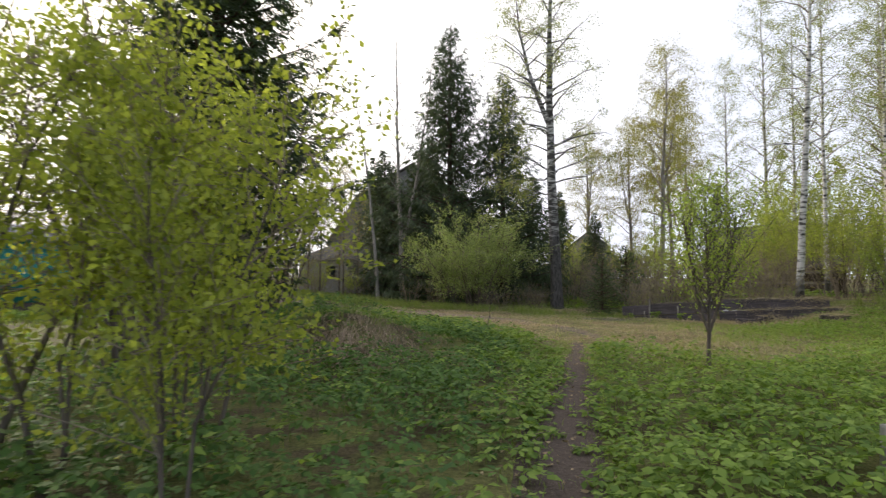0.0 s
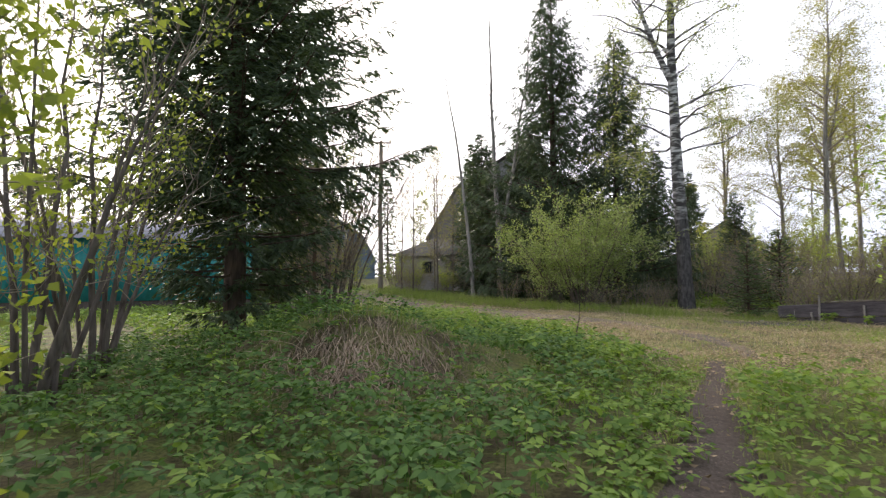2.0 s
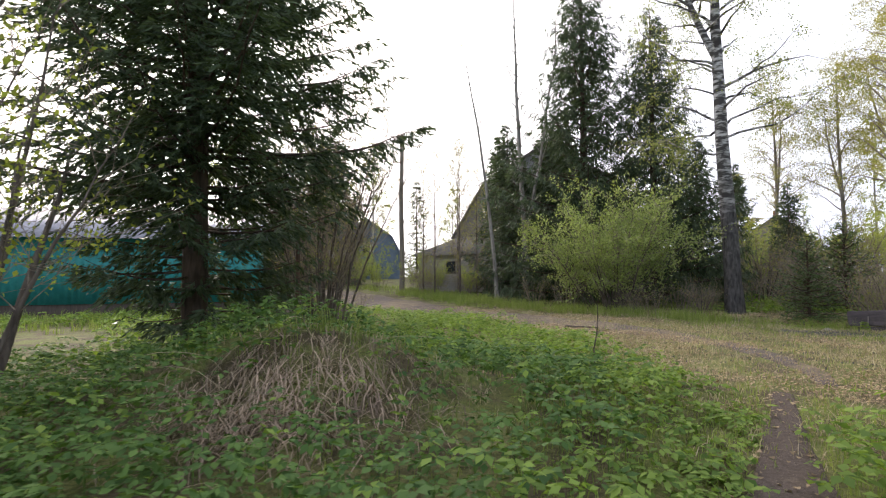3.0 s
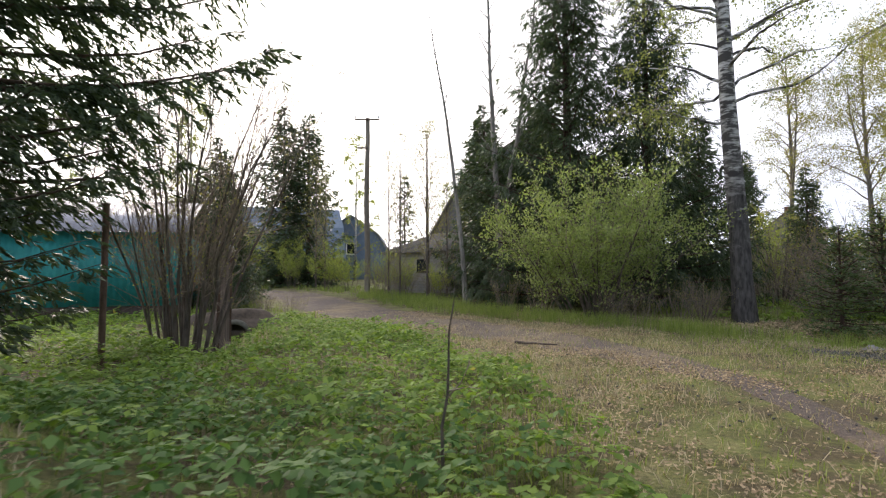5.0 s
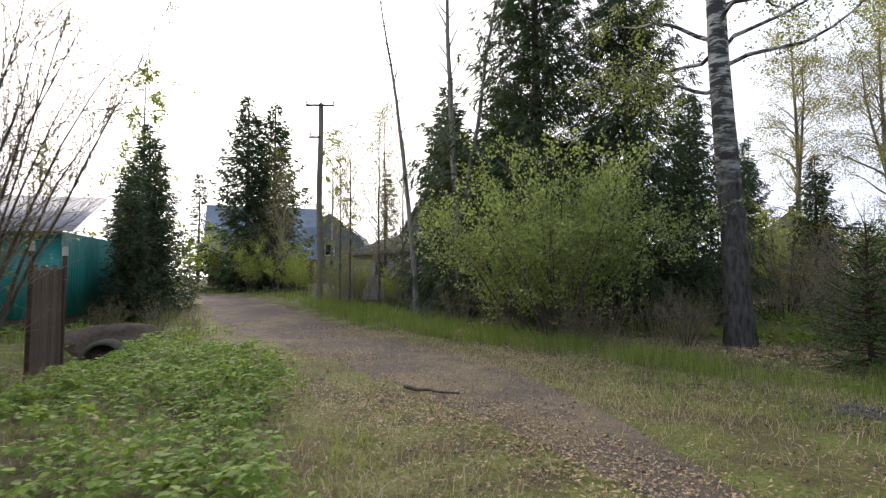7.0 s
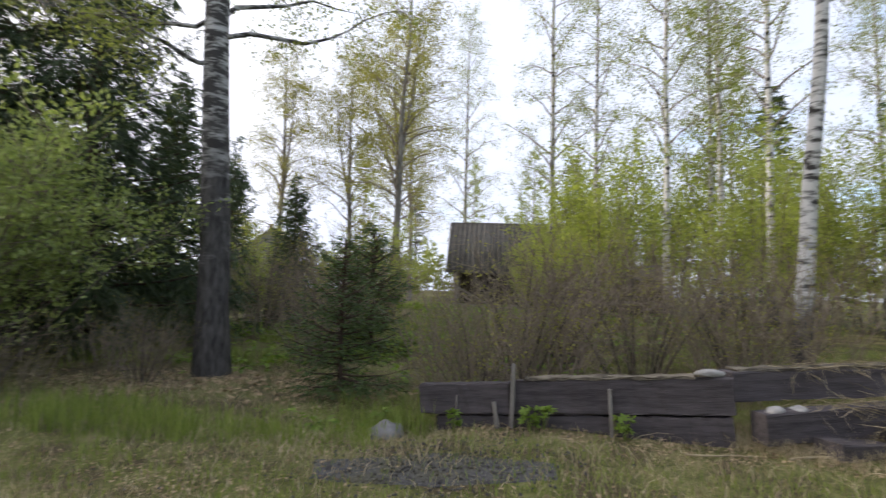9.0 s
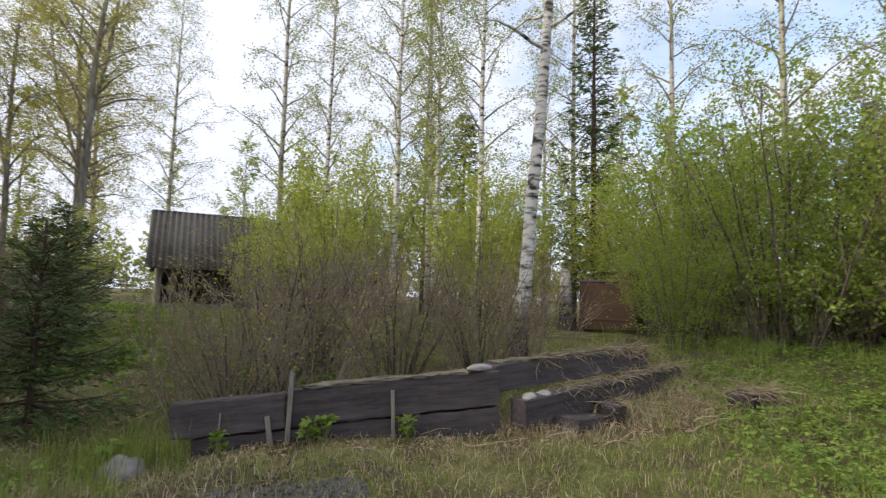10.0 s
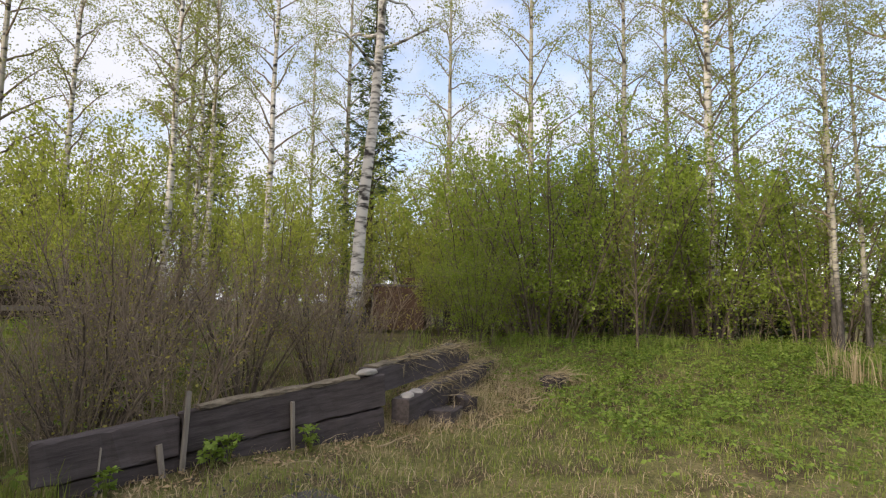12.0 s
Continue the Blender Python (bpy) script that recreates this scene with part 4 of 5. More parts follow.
def utility_pole(x, y, height):
    thing = empty("utility_pole", "grey wooden utility pole with a short steel crossarm", "pole")
    g = Geo()
    zs = np.linspace(-0.15, height, 9)
    g.tubes([(np.stack([0.03 * np.sin(zs), 0 * zs, zs], 1), np.linspace(0.15, 0.105, 9))], 12)
    part("pole", g, POLE_WOOD, thing)
    top = bmesh.new()
    bmesh.ops.create_cone(top, cap_ends=True, segments=12, radius1=0.108, radius2=0.06, depth=0.06, matrix=pose(0.03 * math.sin(height), 0, height + 0.02))
    part("cap", top, POLE_WOOD, thing)
    for z, ln, sx in ((height - 0.12, 1.25, 0.0), (height - 1.55, 0.5, -0.22)):
        b = bmesh.new()
        box(b, ln, 0.06, 0.07, pose(sx, -0.13, z), 0.006)
        part("crossarm", b, METAL, thing)
        for k in ((-1, 1) if ln > 1 else (-1,)):
            i = bmesh.new()
            for r, zz, d in ((0.012, 0.10, 0.08), (0.045, 0.15, 0.06), (0.03, 0.205, 0.05)):
                bmesh.ops.create_cone(i, cap_ends=True, segments=10, radius1=r, radius2=r * 0.85, depth=d, matrix=pose(sx + k * (ln / 2 - 0.05), -0.13, z + zz))
            part("insulator", i, GLASSY, thing)
    thing.matrix_basis = at_ground(x, y, 0, 20)


utility_pole(-9.6, 33.2, 8.7)

# ---- fence posts, netting panel, culvert ----
for x, y, h, r, capped in ((-4.62, 14.3, 2.2, 0.042, False), (-6.04, 18.25, 1.92 - float(H(-6.04, 18.25)), 0.036, True), (-6.42, 19.1, 1.88 - float(H(-6.42, 19.1)), 0.036, True)):
    p = empty("fence_post", "thin dark steel fence post" + (" with a pale cap" if capped else ""), "post", "fence posts")
    g = Geo()
    zz = np.linspace(-0.2, h, 5)
    g.tubes([(np.stack([zz * 0.012, zz * 0, zz], 1), np.full(5, r))], 10)
    part("shaft", g, METAL, p)
    b = bmesh.new()
    bmesh.ops.create_cone(b, cap_ends=True, segments=10, radius1=r * 1.3, radius2=r * 1.2, depth=0.16 if capped else 0.02, matrix=pose(h * 0.012, 0, h))
    part("cap", b, GLASSY if capped else METAL, p)
    p.matrix_basis = at_ground(x, y)
panel = empty("board_fence", "brown weathered board panel between two posts", "fence")
PANEL = plain_mat("brown_boards", (0.075, 0.055, 0.045), (0.2, 0.155, 0.13), 0.9, 0, 8.0, (5, 5, 0.5), 0.5)
for i in range(9):
    t = (i + 0.5) / 9
    b = bmesh.new()
    box(b, 0.104, 0.022, 1.62 - float(H(-6.04 - 0.38 * t, 18.25 + 0.85 * t)) + 0.05 * math.sin(i * 2.3), Matrix(), 0.004, 0.004, RNG)
    o = part("board", b, PANEL, panel)
    x, y = -6.04 + (-0.38) * t, 18.25 + 0.85 * t
    o.matrix_local = pose(x, y, float(H(x, y)) - 0.03, 0, 0, 114)
for z in (0.35, 1.2):
    b = bmesh.new()
    box(b, 0.95, 0.035, 0.07, Matrix(), 0.006)
    o = part("rail", b, PANEL, panel)
    o.matrix_local = pose(-6.23 - 0.03, 18.67, float(H(-6.23, 18.67)) + z, 0, 0, 114)


EARTH = plain_mat("bank_earth", (0.04, 0.032, 0.024), (0.14, 0.108, 0.078), 0.95, 0, 9.0, (1, 1, 1), 0.9)
# concrete coloured dark so that the pipe mouth reads as a shaded hole
DARK_CONCRETE = plain_mat("dark_concrete", (0.05, 0.048, 0.038), (0.15, 0.14, 0.11), 0.95, 0, 8.0)


def culvert(x, y, turn):
    """A concrete pipe mouth under an earth bank."""
    thing = empty("culvert", "round concrete culvert pipe under an earth bank", "pipe")
    n, g = 22, Geo()
    a = np.linspace(0, 2 * math.pi, n, endpoint=False)
    rings = [(0.46, 0.0), (0.46, 1.8), (0.36, 1.8), (0.36, 0.02), (0.38, 0.0)]
    V = np.array([[(r * math.cos(t), d, r * math.sin(t)) for t in a] for r, d in rings])
    i = np.arange(len(rings))[:, None] * n + np.arange(n)[None]
    j = np.roll(i, -1, axis=1)
    k, l = np.roll(i, -1, axis=0), np.roll(j, -1, axis=0)
    g.add(V.reshape(-1, 3), np.stack([i, j, l, k], -1).reshape(-1, 4))
    part("pipe", g, DARK_CONCRETE, thing)
    bm = rock(1.7, 1.1, 0.62, 9, 4)
    o = part("bank", bm, EARTH, thing, "earth bank over the pipe")
    o.matrix_local = pose(0, 1.18, 0.08)
    thing.matrix_basis = pose(x, y, -0.40, 0, 0, turn)


culvert(-7.95, 21.2, 34)

# ---- buildings ----
TEAL = plain_mat("teal_painted_steel", (0.018, 0.15, 0.135), (0.05, 0.29, 0.26), 0.5, 0.0, 3.0, (1, 1, 0.4), 0.1)
ROOF_GREY = plain_mat("grey_sheet_roof", (0.22, 0.21, 0.22), (0.42, 0.41, 0.42), 0.6, 0.1, 4.0)
SLATE = plain_mat("old_corrugated_slate", (0.07, 0.064, 0.056), (0.21, 0.195, 0.17), 0.9, 0, 4.0, (3, 3, 0.5), 0.4)
DARK_WOOD = plain_mat("dark_boards", (0.035, 0.028, 0.022), (0.12, 0.095, 0.075), 0.9, 0, 6.0, (4, 4, 0.4), 0.5)
BRICK = plain_mat("white_brick", (0.25, 0.235, 0.21), (0.44, 0.415, 0.375), 0.9, 0, 12.0)
MORTAR = plain_mat("mortar", (0.14, 0.13, 0.12), (0.24, 0.22, 0.2), 0.95, 0, 15.0)
BLUE_ROOF = plain_mat("blue_sheet_roof", (0.11, 0.145, 0.185), (0.2, 0.25, 0.31), 0.55, 0.1, 2.0)
BROWN_GABLE = plain_mat("red_brown_boards", (0.12, 0.05, 0.035), (0.24, 0.11, 0.08), 0.85, 0, 3.0, (1, 1, 4))
GREY_BOARDS = plain_mat("grey_boards", (0.14, 0.135, 0.13), (0.28, 0.27, 0.26), 0.9, 0, 3.0, (1, 1, 4))
WHITE = plain_mat("white_paint", (0.6, 0.6, 0.58), (0.8, 0.8, 0.78), 0.6)
PANE, pnt, pb = material("window_glass", 0.06)
pb.inputs["Base Color"].default_value = (0.02, 0.025, 0.03, 1)
pb.inputs["Specular IOR Level"].default_value = 0.6


def corrugated(length, rise, period, depth, thick=0.008):
    """A corrugated sheet: length along x, rise along y, waves along x."""
    g = Geo()
    n = int(length / period * 6)
    x = np.linspace(0, length, n)
    z = depth * np.sin(x / period * 2 * math.pi)
    V = np.stack([np.stack([x, 0 * x, z], 1), np.stack([x, 0 * x + rise, z], 1), np.stack([x, 0 * x + rise, z - thick], 1), np.stack([x, 0 * x, z - thick], 1)])
    i = np.arange(4)[:, None] * n + np.arange(n - 1)[None]
    k = np.roll(np.arange(4), -1)[:, None] * n + np.arange(n - 1)[None]
    g.add(V.reshape(-1, 3), np.stack([i, i + 1, k + 1, k], -1).reshape(-1, 4))
    return g


def slab_box(sx, sy, sz, m, bevel=0.01):
    b = bmesh.new()
    box(b, sx, sy, sz, m, bevel)
    return b


# teal shed: profiled sheet wall, plinth, low roof
shed = empty("teal_shed", "teal profiled-steel shed with a grey sheet roof", "shed")
part("plinth", slab_box(9.9, 5.0, 0.55, pose(-5, 2.6, -0.25)), DARK_WOOD, shed)
for i in range(10):
    o = part("wall_sheet", corrugated(1.0, 2.35, 0.2, 0.012), TEAL, shed)
    o.matrix_local = pose(-10 + i, 0.06, 0.3, 90, 0, 0)
part("back_wall", slab_box(9.9, 4.8, 2.3, pose(-5, 2.6, 0.31)), DARK_WOOD, shed)
for i in range(8):
    o = part("wall_sheet", corrugated(0.6, 2.35, 0.2, 0.012), TEAL, shed)
    o.matrix_local = pose(0.0, 0.1 + 0.6 * i, 0.3, 90, 0, 90)
for i in range(11):
    o = part("roof_sheet", corrugated(1.0, 3.2, 0.25, 0.014), ROOF_GREY, shed)
    o.matrix_local = pose(-10.6 + i, -0.35, 2.62, 24, 0, 0)
shed.matrix_basis = pose(-11.5, 22.9, 0.05, 0, 0, 33)


def brick_shed():
    """White brick shed; every brick is laid singly on the mortar core."""
    thing = empty("brick_shed", "old white-brick shed with a low dark roof", "shed")
    ln, h = 6.4, 2.1
    part("core", slab_box(ln, 3.6, h, pose(ln / 2, 1.83, 0)), MORTAR, thing)
    part("window", slab_box(0.62, 0.1, 0.6, pose(2.6, -0.012, 1.05)), PANE, thing, "small dark window")
    part("window_frame", slab_box(0.74, 0.05, 0.07, pose(2.6, -0.02, 0.98)), DARK_WOOD, thing)
    part("door", slab_box(0.5, 0.08, 1.75, pose(4.3, -0.02, 0.02)), GREY_WOOD, thing, "grey plank door")
    for i in range(8):
        o = part("roof_sheet", corrugated(0.9, 4.4, 0.18, 0.02), SLATE, thing)
        o.matrix_local = pose(-0.4 + 0.9 * i, -0.35, h - 0.1, 17, 0, 0)
    me = slab_box(0.255, 0.05, 0.128, Matrix(), 0.006)
    data = bpy.data.meshes.new("brick")
    me.to_mesh(data)
    me.free()
    data.materials.append(BRICK)
    for r in range(15):
        for c in range(24):
            x = 0.14 + c * 0.268 + (0.134 if r % 2 else 0)
            z = 0.01 + r * 0.14
            if x > ln - 0.1 or (2.2 < x < 3.0 and 0.9 < z < 1.66) or (3.98 < x < 4.6 and z < 1.75):
                continue
            o = part("brick", data, BRICK, thing)
            o.matrix_local = pose(x, 0.02 + 0.004 * math.sin(r * 7 + c * 3), z)
    thing.matrix_basis = pose(-9.3, 35.1, 0.42, 0, 0, -27)


brick_shed()


def gambrel_house(x, y, turn, width, depth, wall_h, roof_h, roof, gable, label, windows=2, chimney=False, z=0.6):
    """A house under a gambrel roof, its gable towards -y."""
    thing = empty("house", label, "house", "houses")
    w, knee = width / 2, roof_h * 0.58
    outline = [(-w, 0), (w, 0), (w, wall_h), (w * 0.66, wall_h + knee), (0, wall_h + roof_h), (-w * 0.66, wall_h + knee), (-w, wall_h)]
    bm = bmesh.new()
    f = bm.faces.new([bm.verts.new((a, 0, b)) for a, b in outline])
    ext = bmesh.ops.extrude_face_region(bm, geom=[f])
    bmesh.ops.translate(bm, verts=[v for v in ext["geom"] if isinstance(v, bmesh.types.BMVert)], vec=(0, depth, 0))
    bmesh.ops.recalc_face_normals(bm, faces=bm.faces)
    part("wall", bm, gable, thing)
    edge = [(-w - 0.12, wall_h - 0.18), (-w * 0.66 - 0.05, wall_h + knee + 0.05), (0, wall_h + roof_h + 0.1), (w * 0.66 + 0.05, wall_h + knee + 0.05), (w + 0.12, wall_h - 0.18)]
    for a, b in zip(edge, edge[1:]):
        length = math.hypot(b[0] - a[0], b[1] - a[1])
        o = part("roof", slab_box(length + 0.04, depth + 0.7, 0.09, Matrix()), roof, thing)
        o.matrix_local = Matrix.Translation(((a[0] + b[0]) / 2, depth / 2, (a[1] + b[1]) / 2)) @ pose(0, 0, 0, 0, -math.degrees(math.atan2(b[1] - a[1], b[0] - a[0])), 0)
    for i in range(windows):
        wx = (i - (windows - 1) / 2) * 1.5
        win = part("window", slab_box(0.95, 0.1, 1.2, pose(wx, -0.03, wall_h + 0.5)), WHITE, thing, "white-framed window")
        part("pane", slab_box(0.75, 0.03, 1.0, pose(wx, -0.085, wall_h + 0.6)), PANE, win)
    if chimney:
        part("chimney", slab_box(0.5, 0.5, 1.6, pose(0.3, depth * 0.4, wall_h + roof_h - 0.6)), BROWN_GABLE, thing)
    thing.matrix_basis = pose(x, y, z, 0, 0, turn)


gambrel_house(-2.4, 41.5, 4, 12.6, 9, 3.4, 6.0, SLATE, GREY_BOARDS, "large grey gambrel-roofed house behind spruces", 2)
gambrel_house(-31.5, 52.0, -52, 7.0, 9, 2.6, 4.6, BLUE_ROOF, BROWN_GABLE, "red-brown boarded house with blue-grey roof", 1)
gambrel_house(-23.2, 58.5, 20, 8.0, 9, 2.4, 4.4, BLUE_ROOF, BLUE_ROOF, "house with blue sheet gambrel roof", 1)
gambrel_house(21.0, 78.0, -10, 7.5, 9, 3.0, 4.6, SLATE, GREY_BOARDS, "far grey house with a brick chimney", 1, True)

# long open barn at the right
barn = empty("barn", "long dilapidated barn with mossy corrugated slate roof", "barn")
BX = 6.2
for i in range(7):
    o = part("roof_sheet", corrugated(0.9, 3.5, 0.225, 0.035), SLATE, barn)
    o.matrix_local = pose(-0.3 + 0.9 * i, -0.45, 1.95, 45, 0, 0)
    o = part("roof_sheet", corrugated(0.9, 3.5, 0.225, 0.035), SLATE, barn)
    o.matrix_local = pose(-0.3 + 0.9 * i, 4.45, 1.95, 135, 0, 0)
part("back_wall", slab_box(BX, 0.12, 2.1, pose(BX / 2, 4.0, 0)), DARK_WOOD, barn)
part("end_wall", slab_box(0.1, 2.6, 2.1, pose(0.1, 2.7, 0)), DARK_WOOD, barn)
part("end_wall", slab_box(0.1, 4.0, 2.1, pose(BX - 0.1, 2.0, 0)), DARK_WOOD, barn)
for x in (0.12, BX - 0.12):
    g = Geo()
    zz = np.linspace(-0.1, 2.1, 5)
    g.tubes([(np.stack([x + 0.02 * zz, 0 * zz, zz], 1), np.full(5, 0.13))], 10)
    part("post", g, GREY_WOOD, barn, "peeled log post")
o = part("brace", slab_box(1.5, 0.06, 0.09, Matrix()), GREY_WOOD, barn)
o.matrix_local = pose(0.85, -0.05, 0.95, 0, 28, 0)
o = part("beam", slab_box(BX, 0.14, 0.16, pose(BX / 2, 0, 2.0)), DARK_WOOD, barn)
for i in range(3):
    o = part("board", slab_box(BX * 0.42, 0.04, 0.2, pose(BX * 0.25, 0.02, 0.22 * i)), GREY_WOOD, barn)
o = part("board_wall", slab_box(BX * 0.55, 0.06, 1.7, pose(BX * 0.71, 0.05, 0)), DARK_WOOD, barn)
barn.matrix_basis = pose(16.7, 34.2, 0.35, 0, 0, -38)

# rusty bin and white post in the thicket
RUST = plain_mat("rusty_steel", (0.042, 0.027, 0.02), (0.105, 0.066, 0.046), 0.85, 0.2, 5.0, (1, 1, 2), 0.4)
binbox = empty("steel_bin", "rust-brown steel bin half hidden in the thicket", "bin")
part("body", slab_box(1.35, 1.0, 1.15, Matrix(), 0.03), RUST, binbox)
part("rim", slab_box(1.41, 1.06, 0.06, pose(0, 0, 1.13), 0.01), OLD_WOOD, binbox)
part("lid", slab_box(0.5, 0.9, 0.18, pose(-0.35, 0, 1.2), 0.03), RUST, binbox)
part("rib", slab_box(1.39, 1.04, 0.05, pose(0, 0, 0.2), 0.01), RUST, binbox)
binbox.matrix_basis = pose(17.0, 17.55, 0.82, 0, 0, 85)
stub = Geo()
zz = np.linspace(-0.15, 1.55, 7)
stub.tubes([(np.stack([0.02 * np.sin(zz * 3), 0.05 * zz, zz], 1), np.array([0.30, 0.27, 0.22, 0.18, 0.15, 0.14, 0.13]))], 12)
stub.tubes([(np.array([[0, 0.075, 1.5], [0, 0.077, 1.56], [0, 0.077, 1.57]]), np.array([0.14, 0.125, 0.001]))], 12)
stub = solo("birch_stump", stub, BIRCH, "tall white broken birch stump beside the bin", "stump")
stub.matrix_basis = at_ground(17.0, 18.65)

lean_to = empty("lean_to", "low collapsed dark lean-to with sagging slate roof", "shed")
for i in range(4):
    o = part("roof_sheet", corrugated(0.9, 2.0, 0.16, 0.024), SLATE, lean_to)
    o.matrix_local = pose(0.9 * i, -0.3, 1.45 - 0.05 * i, 14 + 2 * (i % 2), 2, 0)
part("back_wall", slab_box(3.4, 0.1, 1.6, pose(1.75, 1.3, 0)), DARK_WOOD, lean_to)
for i in range(7):
    o = part("board", slab_box(3.3, 0.03, 0.13, pose(1.75, 0.02 + 0.02 * (i % 2), 0.03 + 0.17 * i)), DARK_WOOD if i % 3 else GREY_WOOD, lean_to)
for x in (0.1, 1.8, 3.4):
    part("post", slab_box(0.1, 0.1, 1.45, pose(x, 0.1, 0)), GREY_WOOD, lean_to)
lean_to.matrix_basis = pose(15.6, 27.2, 0.65, 0, 0, -62)

# ---- ground plants ----


def to_line(x, y, P):
    d = np.full(len(x), 1e9)
    for p in (P[::2] if len(P) > 20 else P):
        d = np.minimum(d, (x - p[0]) ** 2 + (y - p[1]) ** 2)
    return np.sqrt(d)


def patch(x, y, f, seed=0):
    """Smooth patchiness from 0 to 1."""
    v = np.sin(x * f + 1.3 * np.sin(y * f * 0.7 + seed)) + np.sin(y * f * 1.13 + 1.7 * np.sin(x * f * 0.6 + seed * 2)) + 0.6 * np.sin((x + y) * f * 2.1 + seed)
    return np.clip(v / 5.2 + 0.5, 0, 1)


def scatter(rng, x0, x1, y0, y1, per_m2, keep):
    n = int((x1 - x0) * (y1 - y0) * per_m2)
    x, y = rng.uniform(x0, x1, n), rng.uniform(y0, y1, n)
    k = rng.uniform(0, 1, n) < keep(x, y)
    return x[k], y[k]


def road_free(x, y):
    """1 well off the track, 0 on it."""
    road = to_line(x, y, ROAD_P) - np.interp(y, [10, 12, 16, 24], [0.5, 1.2, 2.0, 1.75])
    return S(0.0, 0.7, road)


def path_free(x, y):
    return S(0.09, 0.34, to_line(x, y, PATH_P))


def mound_dry(x, y):
    return np.exp(-(((x + 1.4) / 1.15) ** 2 + ((y - 8.85) / 0.9) ** 2) * 1.15)


def spruce_shade(x, y):
    return np.exp(-(((x + 5.1) / 2.2) ** 2 + ((y - 12.1) / 2.0) ** 2) * 1.5)


def herb_mask(x, y):
    m = road_free(x, y) * path_free(x, y)
    edge = np.interp(y, [0, 6, 10, 12, 14, 17, 20, 24], [0.6, 1.4, 2.2, 1.9, 0.9, -0.4, -2.8, -5.6])
    left = 1 - S(-0.45, 0.5, x - edge + 1.1 * (patch(x, y, 1.7, 13) - 0.5) + 0.7 * (patch(x, y, 4.3, 15) - 0.5))
    m = m * np.maximum(left, 1 - S(7.4, 10.4, y + 0.4 * (x - 4)))
    m = m * (1 - 0.97 * mound_dry(x, y)) * (1 - 0.85 * spruce_shade(x, y))
    wob = 2.2 * (patch(x, y, 0.9, 6) - 0.5)
    m = m * S(-7.4, -5.6, x + wob) * (1 - S(7.0, 9.0, x + wob)) * S(-1.4, 0.2, y + wob)
    return m * (0.45 + 0.55 * S(0.25, 0.5, patch(x, y, 1.1, 3)))


def field_mask(x, y):
    e = S(5.5, 8.0, x) * (1 - S(13.6, 15.0, x)) * (1 - S(14.0, 15.6, y - 0.12 * (x - 6))) * (0.3 + 0.7 * S(6.5, 10.0, x)) * S(7.5, 9.5, y + 0.6 * (x - 6))
    return e * (0.35 + 0.65 * S(0.3, 0.55, patch(x, y, 1.3, 8)))


TRODDEN = np.array([(0.3 * y, y) for y in np.arange(-1.5, 1.5, 0.3)] + [(0.5 + 0.14 * (y - 1.4) + 0.005 * (y - 1.4) ** 2, y) for y in np.arange(1.4, 11.5, 0.3)])


def herbs(name, label, x0, x1, y0, y1, per_m2, keep, size, tall, seed, leaflets=5, mat=None):
    """Ground elder: compound leaves of a few leaflets, each on its stalk."""
    rng = np.random.default_rng(seed)
    x, y = scatter(rng, x0, x1, y0, y1, per_m2, keep)
    n = len(x)
    vigour = 0.55 + 0.75 * patch(x, y, 2.3, seed)
    h = tall * rng.uniform(0.35, 1.15, n) * vigour
    h = h * (0.3 + 0.7 * S(0.15, 0.75, to_line(x, y, TRODDEN)))
    top = np.stack([x, y, H(x, y) + h], 1)
    turn, tilt = rng.uniform(0, 2 * math.pi, n), rng.normal(0, 0.3, (n, 2))
    s = size * rng.uniform(0.65, 1.3, n) * (0.7 + 0.3 * vigour)
    g = Geo()
    for i in range(leaflets):
        a = turn + (i - (leaflets - 1) / 2) * (4.4 / leaflets) + rng.normal(0, 0.12, n)
        d = unit(np.stack([np.cos(a), np.sin(a), -0.28 + rng.normal(0, 0.16, n) + tilt[:, 0] * np.cos(a) + tilt[:, 1] * np.sin(a)], 1))
        side = unit(np.cross(d, np.array([0, 0, 1.0]) + rng.normal(0, 0.25, (n, 3))))
        g.leaves(top + d * (s * 0.22)[:, None], d, side, s * (1.15 if i == leaflets // 2 else 0.95), s * 0.62, -0.12)
    foot = np.stack([x, y, H(x, y) - 0.01], 1)
    k = rng.uniform(0, 1, n) < 0.35
    way = top[k] - foot[k] + rng.normal(0, 0.02, (k.sum(), 3))
    L = np.linalg.norm(way, axis=1)
    g.leaves(foot[k], unit(way), unit(np.cross(way, rand_dirs(rng, k.sum()))), L, np.full(k.sum(), 0.006), 0.0)
    solo(name, g, mat or LEAF_HERB, label, "plants", "", "stuff")


def nettle_zone(x, y):
    """The darker growth between the footpath and the mound; part of its darkness is painted shade."""
    return (1 - S(0.1, 1.4, x + 0.5 * (patch(x, y, 1.0, 7) - 0.5) - 0.12 * (y - 7))) * (1 - S(11.4, 13.6, y))


